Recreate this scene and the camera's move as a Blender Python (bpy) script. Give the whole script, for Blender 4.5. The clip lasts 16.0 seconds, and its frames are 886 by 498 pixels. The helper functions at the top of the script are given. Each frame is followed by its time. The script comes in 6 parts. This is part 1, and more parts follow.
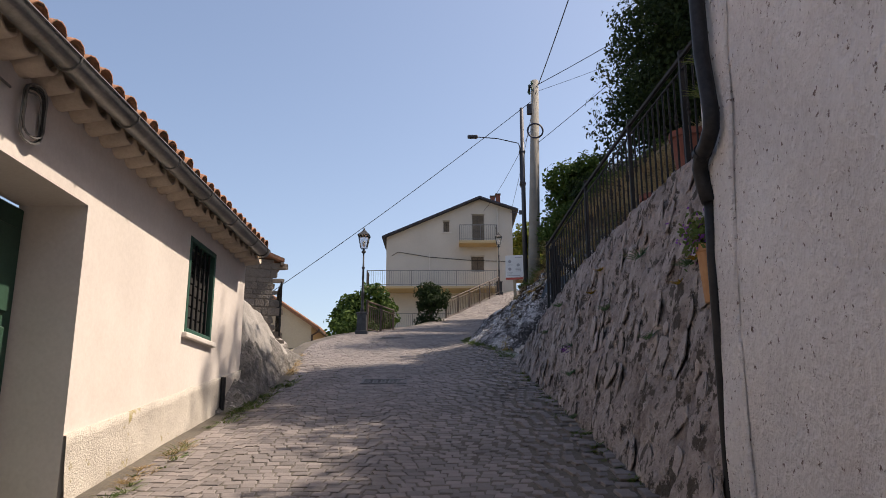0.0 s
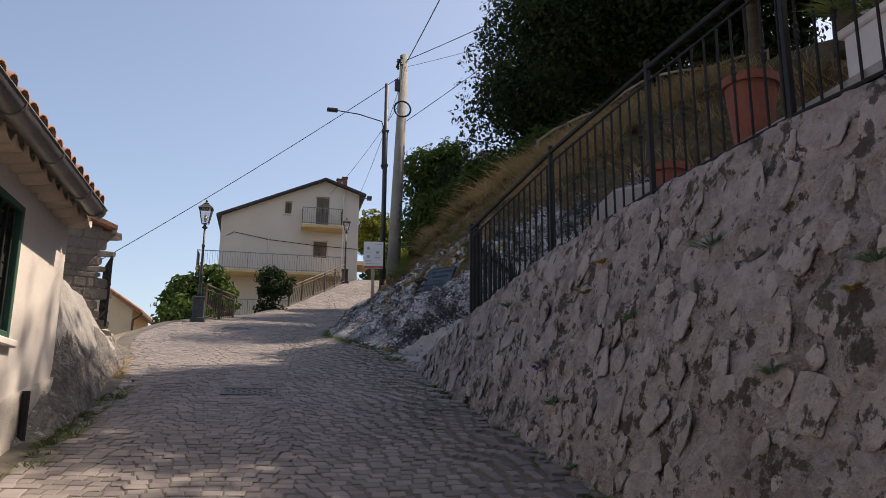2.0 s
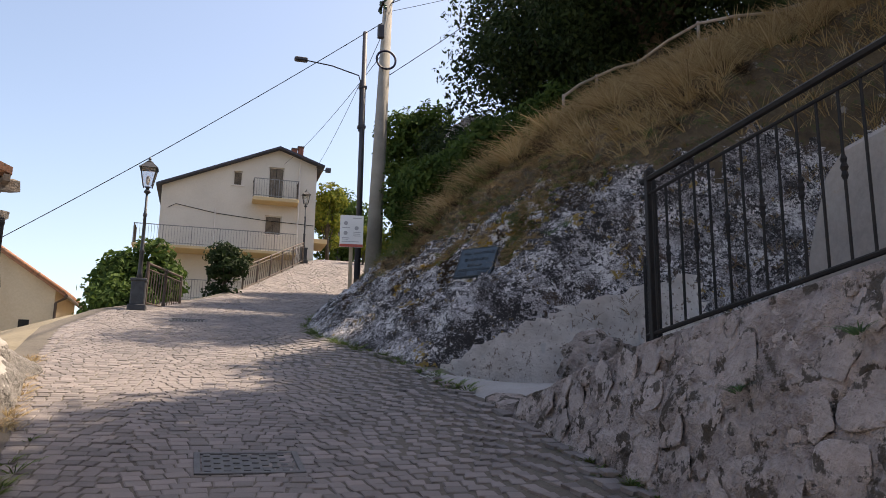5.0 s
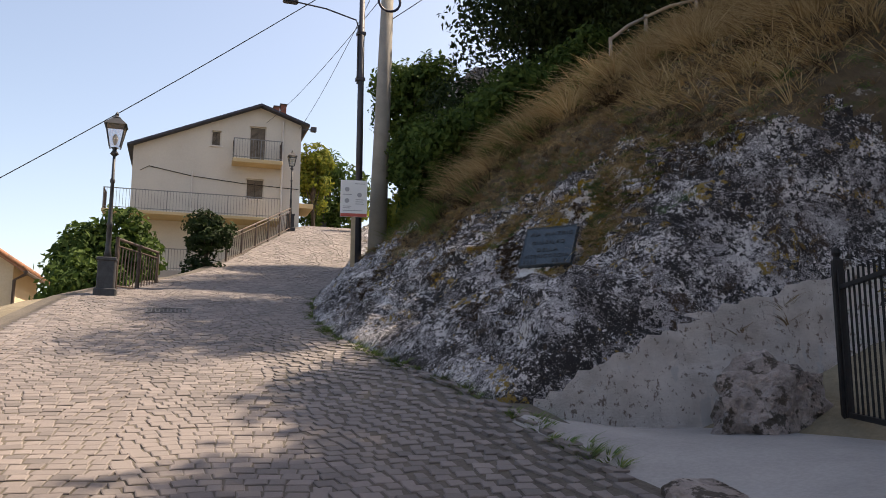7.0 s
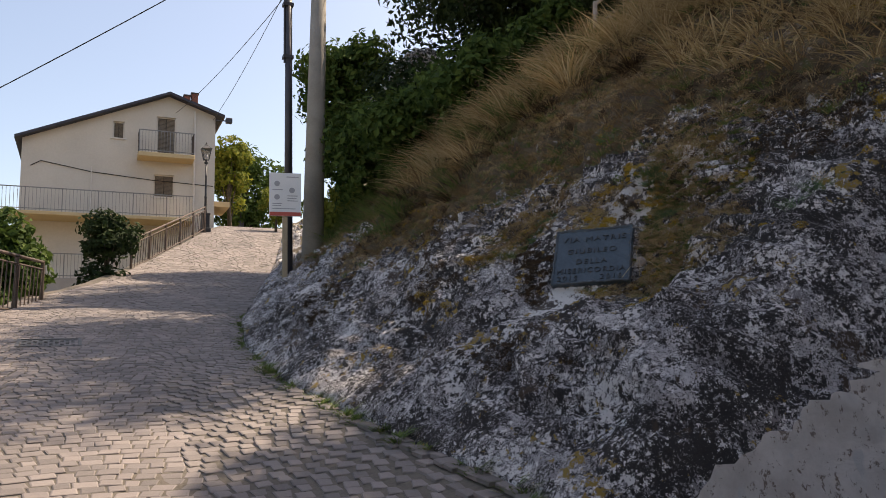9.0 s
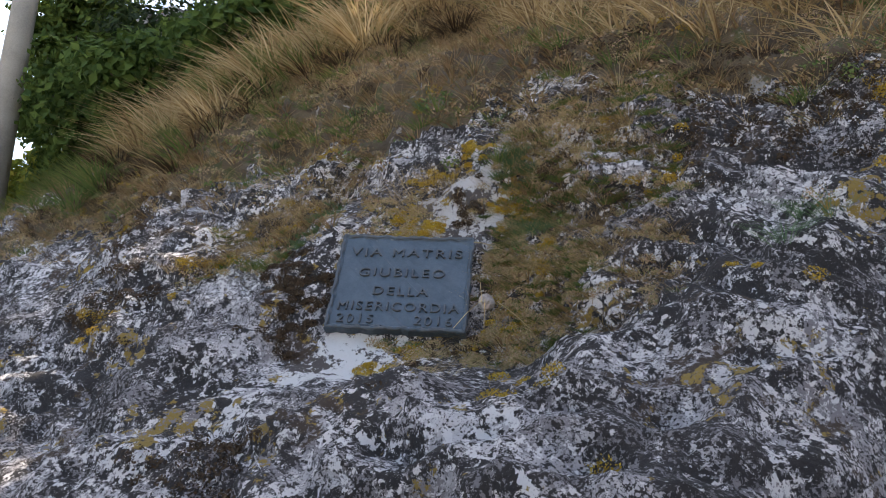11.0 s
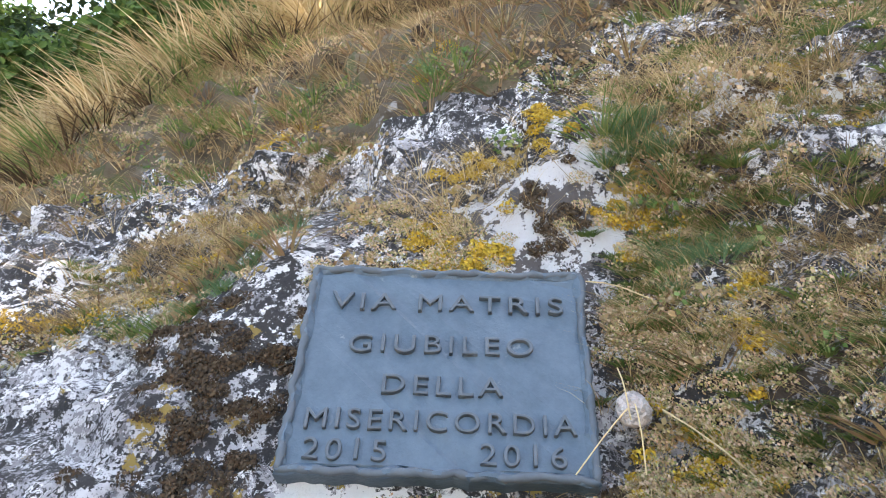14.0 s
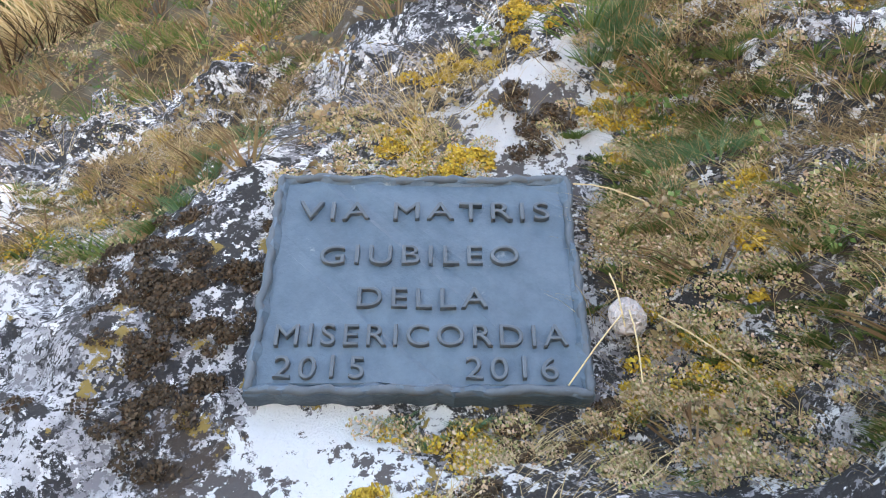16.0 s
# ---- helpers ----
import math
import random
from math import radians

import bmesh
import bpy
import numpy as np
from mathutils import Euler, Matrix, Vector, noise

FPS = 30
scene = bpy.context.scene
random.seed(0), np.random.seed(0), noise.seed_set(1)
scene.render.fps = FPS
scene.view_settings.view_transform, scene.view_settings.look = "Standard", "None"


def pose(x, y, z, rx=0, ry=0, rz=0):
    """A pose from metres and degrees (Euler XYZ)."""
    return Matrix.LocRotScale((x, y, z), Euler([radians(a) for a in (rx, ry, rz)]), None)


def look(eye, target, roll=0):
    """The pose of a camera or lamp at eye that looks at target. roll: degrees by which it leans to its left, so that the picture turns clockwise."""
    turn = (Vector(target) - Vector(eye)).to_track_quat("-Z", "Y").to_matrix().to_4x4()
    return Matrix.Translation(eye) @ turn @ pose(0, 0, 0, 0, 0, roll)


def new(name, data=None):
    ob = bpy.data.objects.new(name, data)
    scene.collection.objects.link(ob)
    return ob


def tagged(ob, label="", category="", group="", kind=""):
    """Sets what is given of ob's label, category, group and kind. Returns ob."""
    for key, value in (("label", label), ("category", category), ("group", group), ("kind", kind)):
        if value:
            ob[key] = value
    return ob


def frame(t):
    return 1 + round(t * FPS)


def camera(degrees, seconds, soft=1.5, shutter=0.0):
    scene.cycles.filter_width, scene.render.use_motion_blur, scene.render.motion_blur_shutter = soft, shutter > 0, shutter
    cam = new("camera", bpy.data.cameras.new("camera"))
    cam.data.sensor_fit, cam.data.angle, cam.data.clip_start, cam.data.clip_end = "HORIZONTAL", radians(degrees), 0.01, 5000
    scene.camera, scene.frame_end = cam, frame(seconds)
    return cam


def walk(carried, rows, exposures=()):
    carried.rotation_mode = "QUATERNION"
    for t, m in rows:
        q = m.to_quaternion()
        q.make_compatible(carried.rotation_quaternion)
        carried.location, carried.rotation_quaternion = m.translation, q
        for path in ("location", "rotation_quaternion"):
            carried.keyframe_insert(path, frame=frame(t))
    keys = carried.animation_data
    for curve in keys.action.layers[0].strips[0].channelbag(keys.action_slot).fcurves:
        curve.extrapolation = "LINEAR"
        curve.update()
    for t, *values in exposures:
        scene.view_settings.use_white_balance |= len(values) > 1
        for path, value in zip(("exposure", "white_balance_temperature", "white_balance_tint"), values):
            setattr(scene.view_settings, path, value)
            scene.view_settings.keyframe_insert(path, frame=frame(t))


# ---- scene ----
cam = camera(59.5, 16.0, soft=0.9)
PATH = [
    (0, (0.122, 0.298, 1.551), (0.114, 2.244, 2.012), 0.0),
    (0.5, (-0.099, 0.85, 1.634), (-0.007, 2.801, 2.066), 0.7),
    (1, (-0.252, 1.468, 1.786), (-0.056, 3.407, 2.237), 0.3),
    (1.5, (-0.459, 2.076, 1.894), (-0.194, 4.008, 2.339), 0.1),
    (2, (-0.625, 2.608, 1.956), (-0.198, 4.513, 2.392), 0.5),
    (2.5, (-0.768, 3.363, 2.139), (-0.393, 5.283, 2.556), 0.5),
    (3, (-0.877, 3.927, 2.244), (-0.42, 5.832, 2.648), 1.0),
    (3.5, (-0.909, 4.661, 2.405), (-0.481, 6.573, 2.808), 0.9),
    (4, (-0.971, 5.299, 2.544), (-0.526, 7.208, 2.942), 0.5),
    (4.2, (-0.996, 5.54, 2.543), (-0.51, 7.438, 2.945), 0.5),
    (6.3, (-1.261, 8.246, 3.105), (-0.635, 10.118, 3.427), 0.5),
    (6.5, (-1.269, 8.478, 3.176), (-0.634, 10.349, 3.482), 0.2),
    (7, (-1.236, 9.226, 3.347), (-0.599, 11.099, 3.638), 0.2),
    (7.5, (-1.324, 9.817, 3.484), (-0.728, 11.7, 3.797), -0.3),
    (8, (-1.265, 10.439, 3.58), (-0.636, 12.31, 3.901), -0.2),
    (8.5, (-1.226, 11.02, 3.709), (-0.574, 12.882, 4.037), -0.9),
    (9, (-1.042, 11.757, 3.834), (-0.206, 13.552, 4.115), -1.5),
    (9.5, (-0.734, 12.452, 3.946), (0.323, 14.127, 4.221), -1.7),
    (10, (-0.585, 13.05, 4.019), (0.554, 14.671, 4.294), 1.0),
    (10.2, (-0.429, 13.236, 4.061), (0.822, 14.772, 4.337), 0.8),
    (12.3, (1.036, 15.146, 4.28), (2.461, 16.5, 4.647), 3.7),
    (12.5, (1.089, 15.259, 4.314), (2.553, 16.569, 4.69), 3.4),
    (13, (1.16, 15.445, 4.413), (2.711, 16.644, 4.807), 1.7),
    (13.5, (1.211, 15.493, 4.422), (2.683, 16.769, 4.875), 2.5),
    (14, (1.238, 15.517, 4.425), (2.696, 16.795, 4.914), 2.2),
    (14.5, (1.267, 15.546, 4.426), (2.73, 16.817, 4.919), 1.6),
    (15, (1.287, 15.582, 4.42), (2.782, 16.831, 4.876), 1.0),
    (15.5, (1.304, 15.602, 4.409), (2.824, 16.842, 4.798), 0.6),
    (16, (1.33, 15.612, 4.4), (2.866, 16.853, 4.718), 0.3),
]

walk(cam, [(t, look(eye, target, roll)) for t, eye, target, roll in PATH],
     exposures=[(0, 0.45, 7200, 14), (2, 0.45, 7400, 14), (4, 0.95, 7500, 14), (7, 0.85, 8000, 14), (9, 0.85, 8100, 14), (10.2, 1.4, 8000, 13), (12.3, 3.15, 7750, 10), (16, 3.5, 7750, 8.5)])

# ---- world and sun ----
SUN_TO = Vector((0.80, 0.20, 1.15)).normalized()
world = bpy.data.worlds.new("sky")
scene.world = world
world.use_nodes = True
wn = world.node_tree
sky = wn.nodes.new("ShaderNodeTexSky")
sky.sky_type, sky.sun_disc = "NISHITA", False
sky.sun_elevation = math.asin(SUN_TO.z)
sky.sun_rotation = math.atan2(SUN_TO.x, SUN_TO.y)
sky.air_density, sky.dust_density, sky.altitude = 1.0, 3.6, 900
wn.links.new(sky.outputs[0], wn.nodes["Background"].inputs[0])
wn.nodes["Background"].inputs[1].default_value = 0.15
sun_data = bpy.data.lights.new("sun", "SUN")
sun_data.energy, sun_data.angle, sun_data.color = 5.0, radians(0.53), (1.0, 0.92, 0.82)
sun = new("sun", sun_data)
sun.matrix_world = look((30, 10, 60), Vector((30, 10, 60)) - SUN_TO)


# plaque on the rock
PL_C = Vector((2.44, 16.56, 4.58))
PL_W = Vector((0.628, -0.778, 0.0)).normalized()
PL_U = Vector((0.367, 0.296, 0.881))
PL_U = (PL_U - PL_W * PL_U.dot(PL_W)).normalized()
PL_N = PL_W.cross(PL_U)
if PL_N.x > 0:
    PL_N = -PL_N
PL_HW, PL_HH = 0.300, 0.250
CRUST_AT = PL_C - PL_W * 0.16 - PL_U * 0.41
CRUST_OVER = PL_C + PL_W * 0.20 + PL_U * 0.45


# ---- materials ----
class Mat:
    """A small builder for node materials."""

    def __init__(self, name, rough=0.8, metal=0.0):
        self.m = bpy.data.materials.new(name)
        self.m.use_nodes = True
        self.t = self.m.node_tree
        self.b = self.t.nodes["Principled BSDF"]
        self.b.inputs["Roughness"].default_value = rough
        self.b.inputs["Metallic"].default_value = metal
        self.co = self.t.nodes.new("ShaderNodeTexCoord").outputs["Object"]
        geo = self.t.nodes.new("ShaderNodeNewGeometry")
        self.pos, self.island = geo.outputs["Position"], geo.outputs["Random Per Island"]
        self.rand = self.t.nodes.new("ShaderNodeObjectInfo").outputs["Random"]

    def link(self, a, b):
        self.t.links.new(a, b)

    def noise(self, scale, detail=4, rough=0.6, dist=0.0, stretch=None):
        n = self.t.nodes.new("ShaderNodeTexNoise")
        n.inputs["Scale"].default_value, n.inputs["Detail"].default_value = scale, detail
        n.inputs["Roughness"].default_value, n.inputs["Distortion"].default_value = rough, dist
        src = self.pos
        if stretch:
            v = self.t.nodes.new("ShaderNodeVectorMath")
            v.operation = "MULTIPLY"
            v.inputs[1].default_value = stretch
            self.link(src, v.inputs[0])
            src = v.outputs[0]
        self.link(src, n.inputs["Vector"])
        return n.outputs["Fac"]

    def voronoi(self, scale, feature="F1", jitter=1.0, out="Distance"):
        n = self.t.nodes.new("ShaderNodeTexVoronoi")
        n.feature = feature
        n.inputs["Scale"].default_value = scale
        n.inputs["Randomness"].default_value = jitter
        self.link(self.pos, n.inputs["Vector"])
        return n.outputs[out]

    def ramp(self, fac, lo, hi, a=0.0, b=1.0):
        n = self.t.nodes.new("ShaderNodeMapRange")
        n.interpolation_type = "SMOOTHSTEP"
        for k, v in zip(("From Min", "From Max", "To Min", "To Max"), (lo, hi, a, b)):
            n.inputs[k].default_value = v
        self.link(fac, n.inputs["Value"])
        return n.outputs["Result"]

    def math(self, op, a, b):
        n = self.t.nodes.new("ShaderNodeMath")
        n.operation = op
        for k, v in enumerate((a, b)):
            if isinstance(v, (int, float)):
                n.inputs[k].default_value = v
            else:
                self.link(v, n.inputs[k])
        return n.outputs[0]

    def mix(self, fac, a, b):
        n = self.t.nodes.new("ShaderNodeMix")
        n.data_type = "RGBA"
        for sock, v in ((n.inputs["Factor"], fac), (n.inputs["A"], a), (n.inputs["B"], b)):
            if isinstance(v, tuple):
                sock.default_value = (*v, 1)
            elif isinstance(v, (int, float)):
                sock.default_value = v
            else:
                self.link(v, sock)
        return n.outputs["Result"]

    def colour(self, c):
        if isinstance(c, tuple):
            self.b.inputs["Base Color"].default_value = (*c, 1)
        else:
            self.link(c, self.b.inputs["Base Color"])
        return self

    def bump(self, h, strength=0.5, depth=0.01):
        n = self.t.nodes.new("ShaderNodeBump")
        n.inputs["Strength"].default_value, n.inputs["Distance"].default_value = strength, depth
        self.link(h, n.inputs["Height"])
        self.link(n.outputs[0], self.b.inputs["Normal"])
        return self

    def done(self):
        return self.m


def surface(name, a, b, rough=0.8, metal=0.0, coarse=1.5, fine=40.0, bump=0.4, depth=0.006, spots=None, vary=0.0):
    """A two-scale surface from colour a to colour b, with optional spots (colour, scale, threshold)."""
    m = Mat(name, rough, metal)
    big, small = m.noise(coarse, 5), m.noise(fine, 4, 0.7)
    f = m.math("ADD", m.math("MULTIPLY", m.ramp(big, 0.3, 0.7), 0.6), m.math("MULTIPLY", m.ramp(small, 0.3, 0.7), 0.4))
    if vary:
        f = m.math("ADD", m.math("MULTIPLY", f, 1 - vary), m.math("MULTIPLY", m.rand, vary))
    c = m.mix(f, a, b)
    if spots:
        sc, scale, lo = spots
        c = m.mix(m.ramp(m.noise(scale, 6, 0.7), lo, lo + 0.06), c, sc)
    m.colour(c)
    if bump:
        m.bump(m.math("ADD", small, m.math("MULTIPLY", big, 1.5)), bump, depth)
    return m.done()


M_WALL = surface("cream_plaster", (0.57, 0.51, 0.465), (0.69, 0.63, 0.58), 0.9, coarse=0.9, fine=30, bump=0.25, depth=0.004)
M_PLINTH = surface("rough_plinth_render", (0.36, 0.32, 0.28), (0.58, 0.53, 0.46), 0.95, coarse=2.2, fine=55, bump=0.9, depth=0.015, spots=((0.30, 0.25, 0.12), 2.5, 0.58))
M_ROUGHWHITE = surface("rough_whitewash", (0.62, 0.585, 0.575), (0.82, 0.785, 0.77), 0.95, coarse=1.3, fine=22, bump=1.0, depth=0.05, spots=((0.17, 0.125, 0.11), 26, 0.592))
M_HOUSE = surface("pale_house_render", (0.50, 0.455, 0.40), (0.60, 0.55, 0.485), 0.9, coarse=0.5, fine=12, bump=0.2, depth=0.005)
M_YELLOW = surface("ochre_house_render", (0.46, 0.345, 0.19), (0.55, 0.43, 0.26), 0.9, coarse=0.6, fine=14, bump=0.2)
M_FARWALL = surface("ochre_annex_render", (0.50, 0.40, 0.28), (0.62, 0.52, 0.38), 0.9, coarse=0.8, fine=18, bump=0.3)
M_TILE = surface("terracotta_tile", (0.17, 0.075, 0.045), (0.42, 0.21, 0.12), 0.9, coarse=6, fine=50, bump=0.6, depth=0.004, spots=((0.10, 0.085, 0.06), 14, 0.56), vary=0.5)
M_TILEPLASTER = surface("plastered_eave_tile", (0.42, 0.34, 0.26), (0.58, 0.49, 0.39), 0.9, coarse=5, fine=40, bump=0.5, vary=0.3)
M_GUTTER = surface("weathered_zinc", (0.16, 0.155, 0.15), (0.30, 0.29, 0.28), 0.45, 0.75, coarse=3, fine=30, bump=0.1)
M_IRON = surface("dark_iron", (0.010, 0.010, 0.011), (0.022, 0.021, 0.021), 0.6, 0.0, coarse=5, fine=60, bump=0.2, depth=0.002)
M_RUSTIRON = surface("worn_brown_iron", (0.05, 0.035, 0.028), (0.10, 0.07, 0.055), 0.65, 0.2, coarse=5, fine=60, bump=0.3, depth=0.002)
M_BLACKPIPE = surface("black_pipe", (0.012, 0.012, 0.013), (0.03, 0.03, 0.032), 0.5, 0.0, coarse=5, fine=40, bump=0.2, depth=0.002)
M_GREEN = surface("dark_green_paint", (0.012, 0.045, 0.028), (0.025, 0.075, 0.045), 0.6, 0.0, coarse=4, fine=40, bump=0.3, depth=0.003)
M_GREENFRAME = surface("green_frame_paint", (0.02, 0.07, 0.05), (0.03, 0.10, 0.07), 0.55, coarse=4, fine=40, bump=0.2, depth=0.002)
M_WHITESILL = surface("pale_stone_sill", (0.55, 0.50, 0.46), (0.68, 0.63, 0.58), 0.8, coarse=4, fine=40, bump=0.3, depth=0.003)
# near-black that paints the shade inside openings
M_DARK = surface("unlit_opening_black", (0.01, 0.01, 0.01), (0.02, 0.018, 0.016), 0.9, bump=0)
M_WOODPALE = surface("pale_weathered_wood", (0.30, 0.23, 0.15), (0.46, 0.37, 0.26), 0.85, coarse=3, fine=30, bump=0.4, depth=0.004)
M_WOODGREY = surface("grey_weathered_log", (0.26, 0.21, 0.17), (0.42, 0.36, 0.30), 0.9, coarse=3, fine=30, bump=0.5, depth=0.006)
M_CONCPOLE = surface("concrete_pole", (0.20, 0.19, 0.175), (0.31, 0.295, 0.27), 0.9, coarse=2, fine=40, bump=0.4, depth=0.005)
M_STEELPOLE = surface("dark_steel_pole", (0.035, 0.035, 0.045), (0.07, 0.07, 0.085), 0.55, 0.3, coarse=2, fine=40, bump=0.2, depth=0.003)
M_CABLE = surface("black_cable", (0.012, 0.012, 0.012), (0.02, 0.02, 0.02), 0.6, bump=0)
M_BLUECABLE = surface("blue_black_cable", (0.012, 0.014, 0.04), (0.02, 0.022, 0.06), 0.55, bump=0)
M_CONCRETE = surface("pale_concrete", (0.24, 0.23, 0.222), (0.36, 0.345, 0.333), 0.9, coarse=1.2, fine=35, bump=0.4, depth=0.006)
M_MOUND = surface("cement_coated_rock", (0.22, 0.205, 0.19), (0.35, 0.325, 0.30), 0.95, coarse=1.5, fine=22, bump=0.8, depth=0.025, spots=((0.20, 0.19, 0.18), 5, 0.64))
# rough rock with the cast shadow on the mound's foot put into its colour
M_SHADOWROCK = surface("shadowed_lane_rock", (0.075, 0.068, 0.062), (0.25, 0.23, 0.21), 0.95, coarse=2.5, fine=20, bump=1.0, depth=0.06, spots=((0.38, 0.36, 0.34), 8, 0.60))
M_PARAPET = surface("stained_parapet_render", (0.20, 0.18, 0.165), (0.31, 0.28, 0.255), 0.95, coarse=1.5, fine=20, bump=0.5, depth=0.01, spots=((0.26, 0.20, 0.15), 3, 0.60))
# the dark spots paint the shade of crevices into the mortar's colour
M_MORTAR = surface("old_wall_mortar", (0.185, 0.152, 0.140), (0.49, 0.425, 0.395), 0.95, coarse=3.2, fine=15, bump=1.0, depth=0.09, spots=((0.085, 0.07, 0.055), 6, 0.525))
# dark spots again stand for shaded crevices in the stones
M_STONE = surface("limestone_rubble", (0.25, 0.21, 0.193), (0.56, 0.49, 0.455), 0.9, coarse=5, fine=24, bump=1.0, depth=0.05, spots=((0.10, 0.085, 0.07), 7, 0.54), vary=0.3)
M_SHEDSTONE = surface("dark_shed_stone", (0.11, 0.092, 0.075), (0.24, 0.205, 0.17), 0.95, coarse=2, fine=25, bump=0.9, depth=0.02, vary=0.4)
M_POT = surface("terracotta_pot", (0.16, 0.052, 0.034), (0.25, 0.085, 0.055), 0.8, coarse=4, fine=30, bump=0.3, depth=0.003)
M_OCHREPOT = surface("ochre_pot_clay", (0.38, 0.19, 0.085), (0.50, 0.28, 0.14), 0.85, coarse=4, fine=30, bump=0.3, depth=0.003)
M_CHAIR = surface("white_plastic", (0.55, 0.55, 0.57), (0.63, 0.63, 0.65), 0.45, bump=0)
M_LAMPIRON = surface("cast_iron_lamp", (0.03, 0.032, 0.036), (0.06, 0.062, 0.068), 0.55, 0.4, coarse=8, fine=50, bump=0.2, depth=0.002)
M_SHUTTER = surface("brown_shutter", (0.11, 0.085, 0.06), (0.18, 0.14, 0.105), 0.7, coarse=4, fine=30, bump=0.2, depth=0.003)
M_ROOFDARK = surface("dark_roof_edge", (0.02, 0.022, 0.035), (0.045, 0.045, 0.06), 0.7, coarse=4, fine=30, bump=0.2)
M_SIGN = surface("white_sign_face", (0.72, 0.72, 0.73), (0.80, 0.80, 0.81), 0.5, bump=0)
M_SIGNRED = surface("red_sign_band", (0.45, 0.07, 0.05), (0.52, 0.10, 0.07), 0.5, bump=0)
M_SIGNGREY = surface("grey_print", (0.34, 0.34, 0.36), (0.40, 0.40, 0.42), 0.6, bump=0)
M_GRATE = surface("cast_iron_grate", (0.06, 0.06, 0.06), (0.13, 0.125, 0.12), 0.6, 0.5, coarse=8, fine=60, bump=0.3, depth=0.002)
M_BARK = surface("tree_bark", (0.05, 0.04, 0.03), (0.12, 0.095, 0.07), 0.95, coarse=6, fine=40, bump=0.8, depth=0.02)
M_GROUND = surface("dry_ground", (0.14, 0.115, 0.075), (0.27, 0.225, 0.15), 0.95, coarse=0.6, fine=14, bump=0.7, depth=0.03)
M_SLATE = surface("blue_grey_plaque", (0.026, 0.045, 0.064), (0.054, 0.080, 0.106), 0.6, 0.0, coarse=7, fine=40, bump=0.5, depth=0.006, spots=((0.12, 0.135, 0.145), 9, 0.64))
M_SLATELET = surface("dark_plaque_lettering", (0.034, 0.043, 0.052), (0.058, 0.070, 0.082), 0.7, coarse=9, fine=60, bump=0.3, depth=0.002)


for dull in (M_IRON, M_BLACKPIPE):
    dull.node_tree.nodes["Principled BSDF"].inputs["Specular IOR Level"].default_value = 0.2


def glass_material():
    m = Mat("lamp_glass", 0.08)
    m.colour((0.85, 0.85, 0.82))
    m.b.inputs["Transmission Weight"].default_value = 0.9
    m.b.inputs["IOR"].default_value = 1.45
    return m.done()


def sett_material(name, dark, light):
    m = Mat(name, 0.78)
    f = m.math("ADD", m.math("MULTIPLY", m.island, 0.55), m.math("MULTIPLY", m.ramp(m.noise(0.8, 4), 0.3, 0.7), 0.25))
    f = m.math("ADD", f, m.math("MULTIPLY", m.noise(60, 3, 0.7), 0.25))
    m.colour(m.mix(f, dark, light))
    m.bump(m.noise(70, 4, 0.7), 0.5, 0.006)
    return m.done()


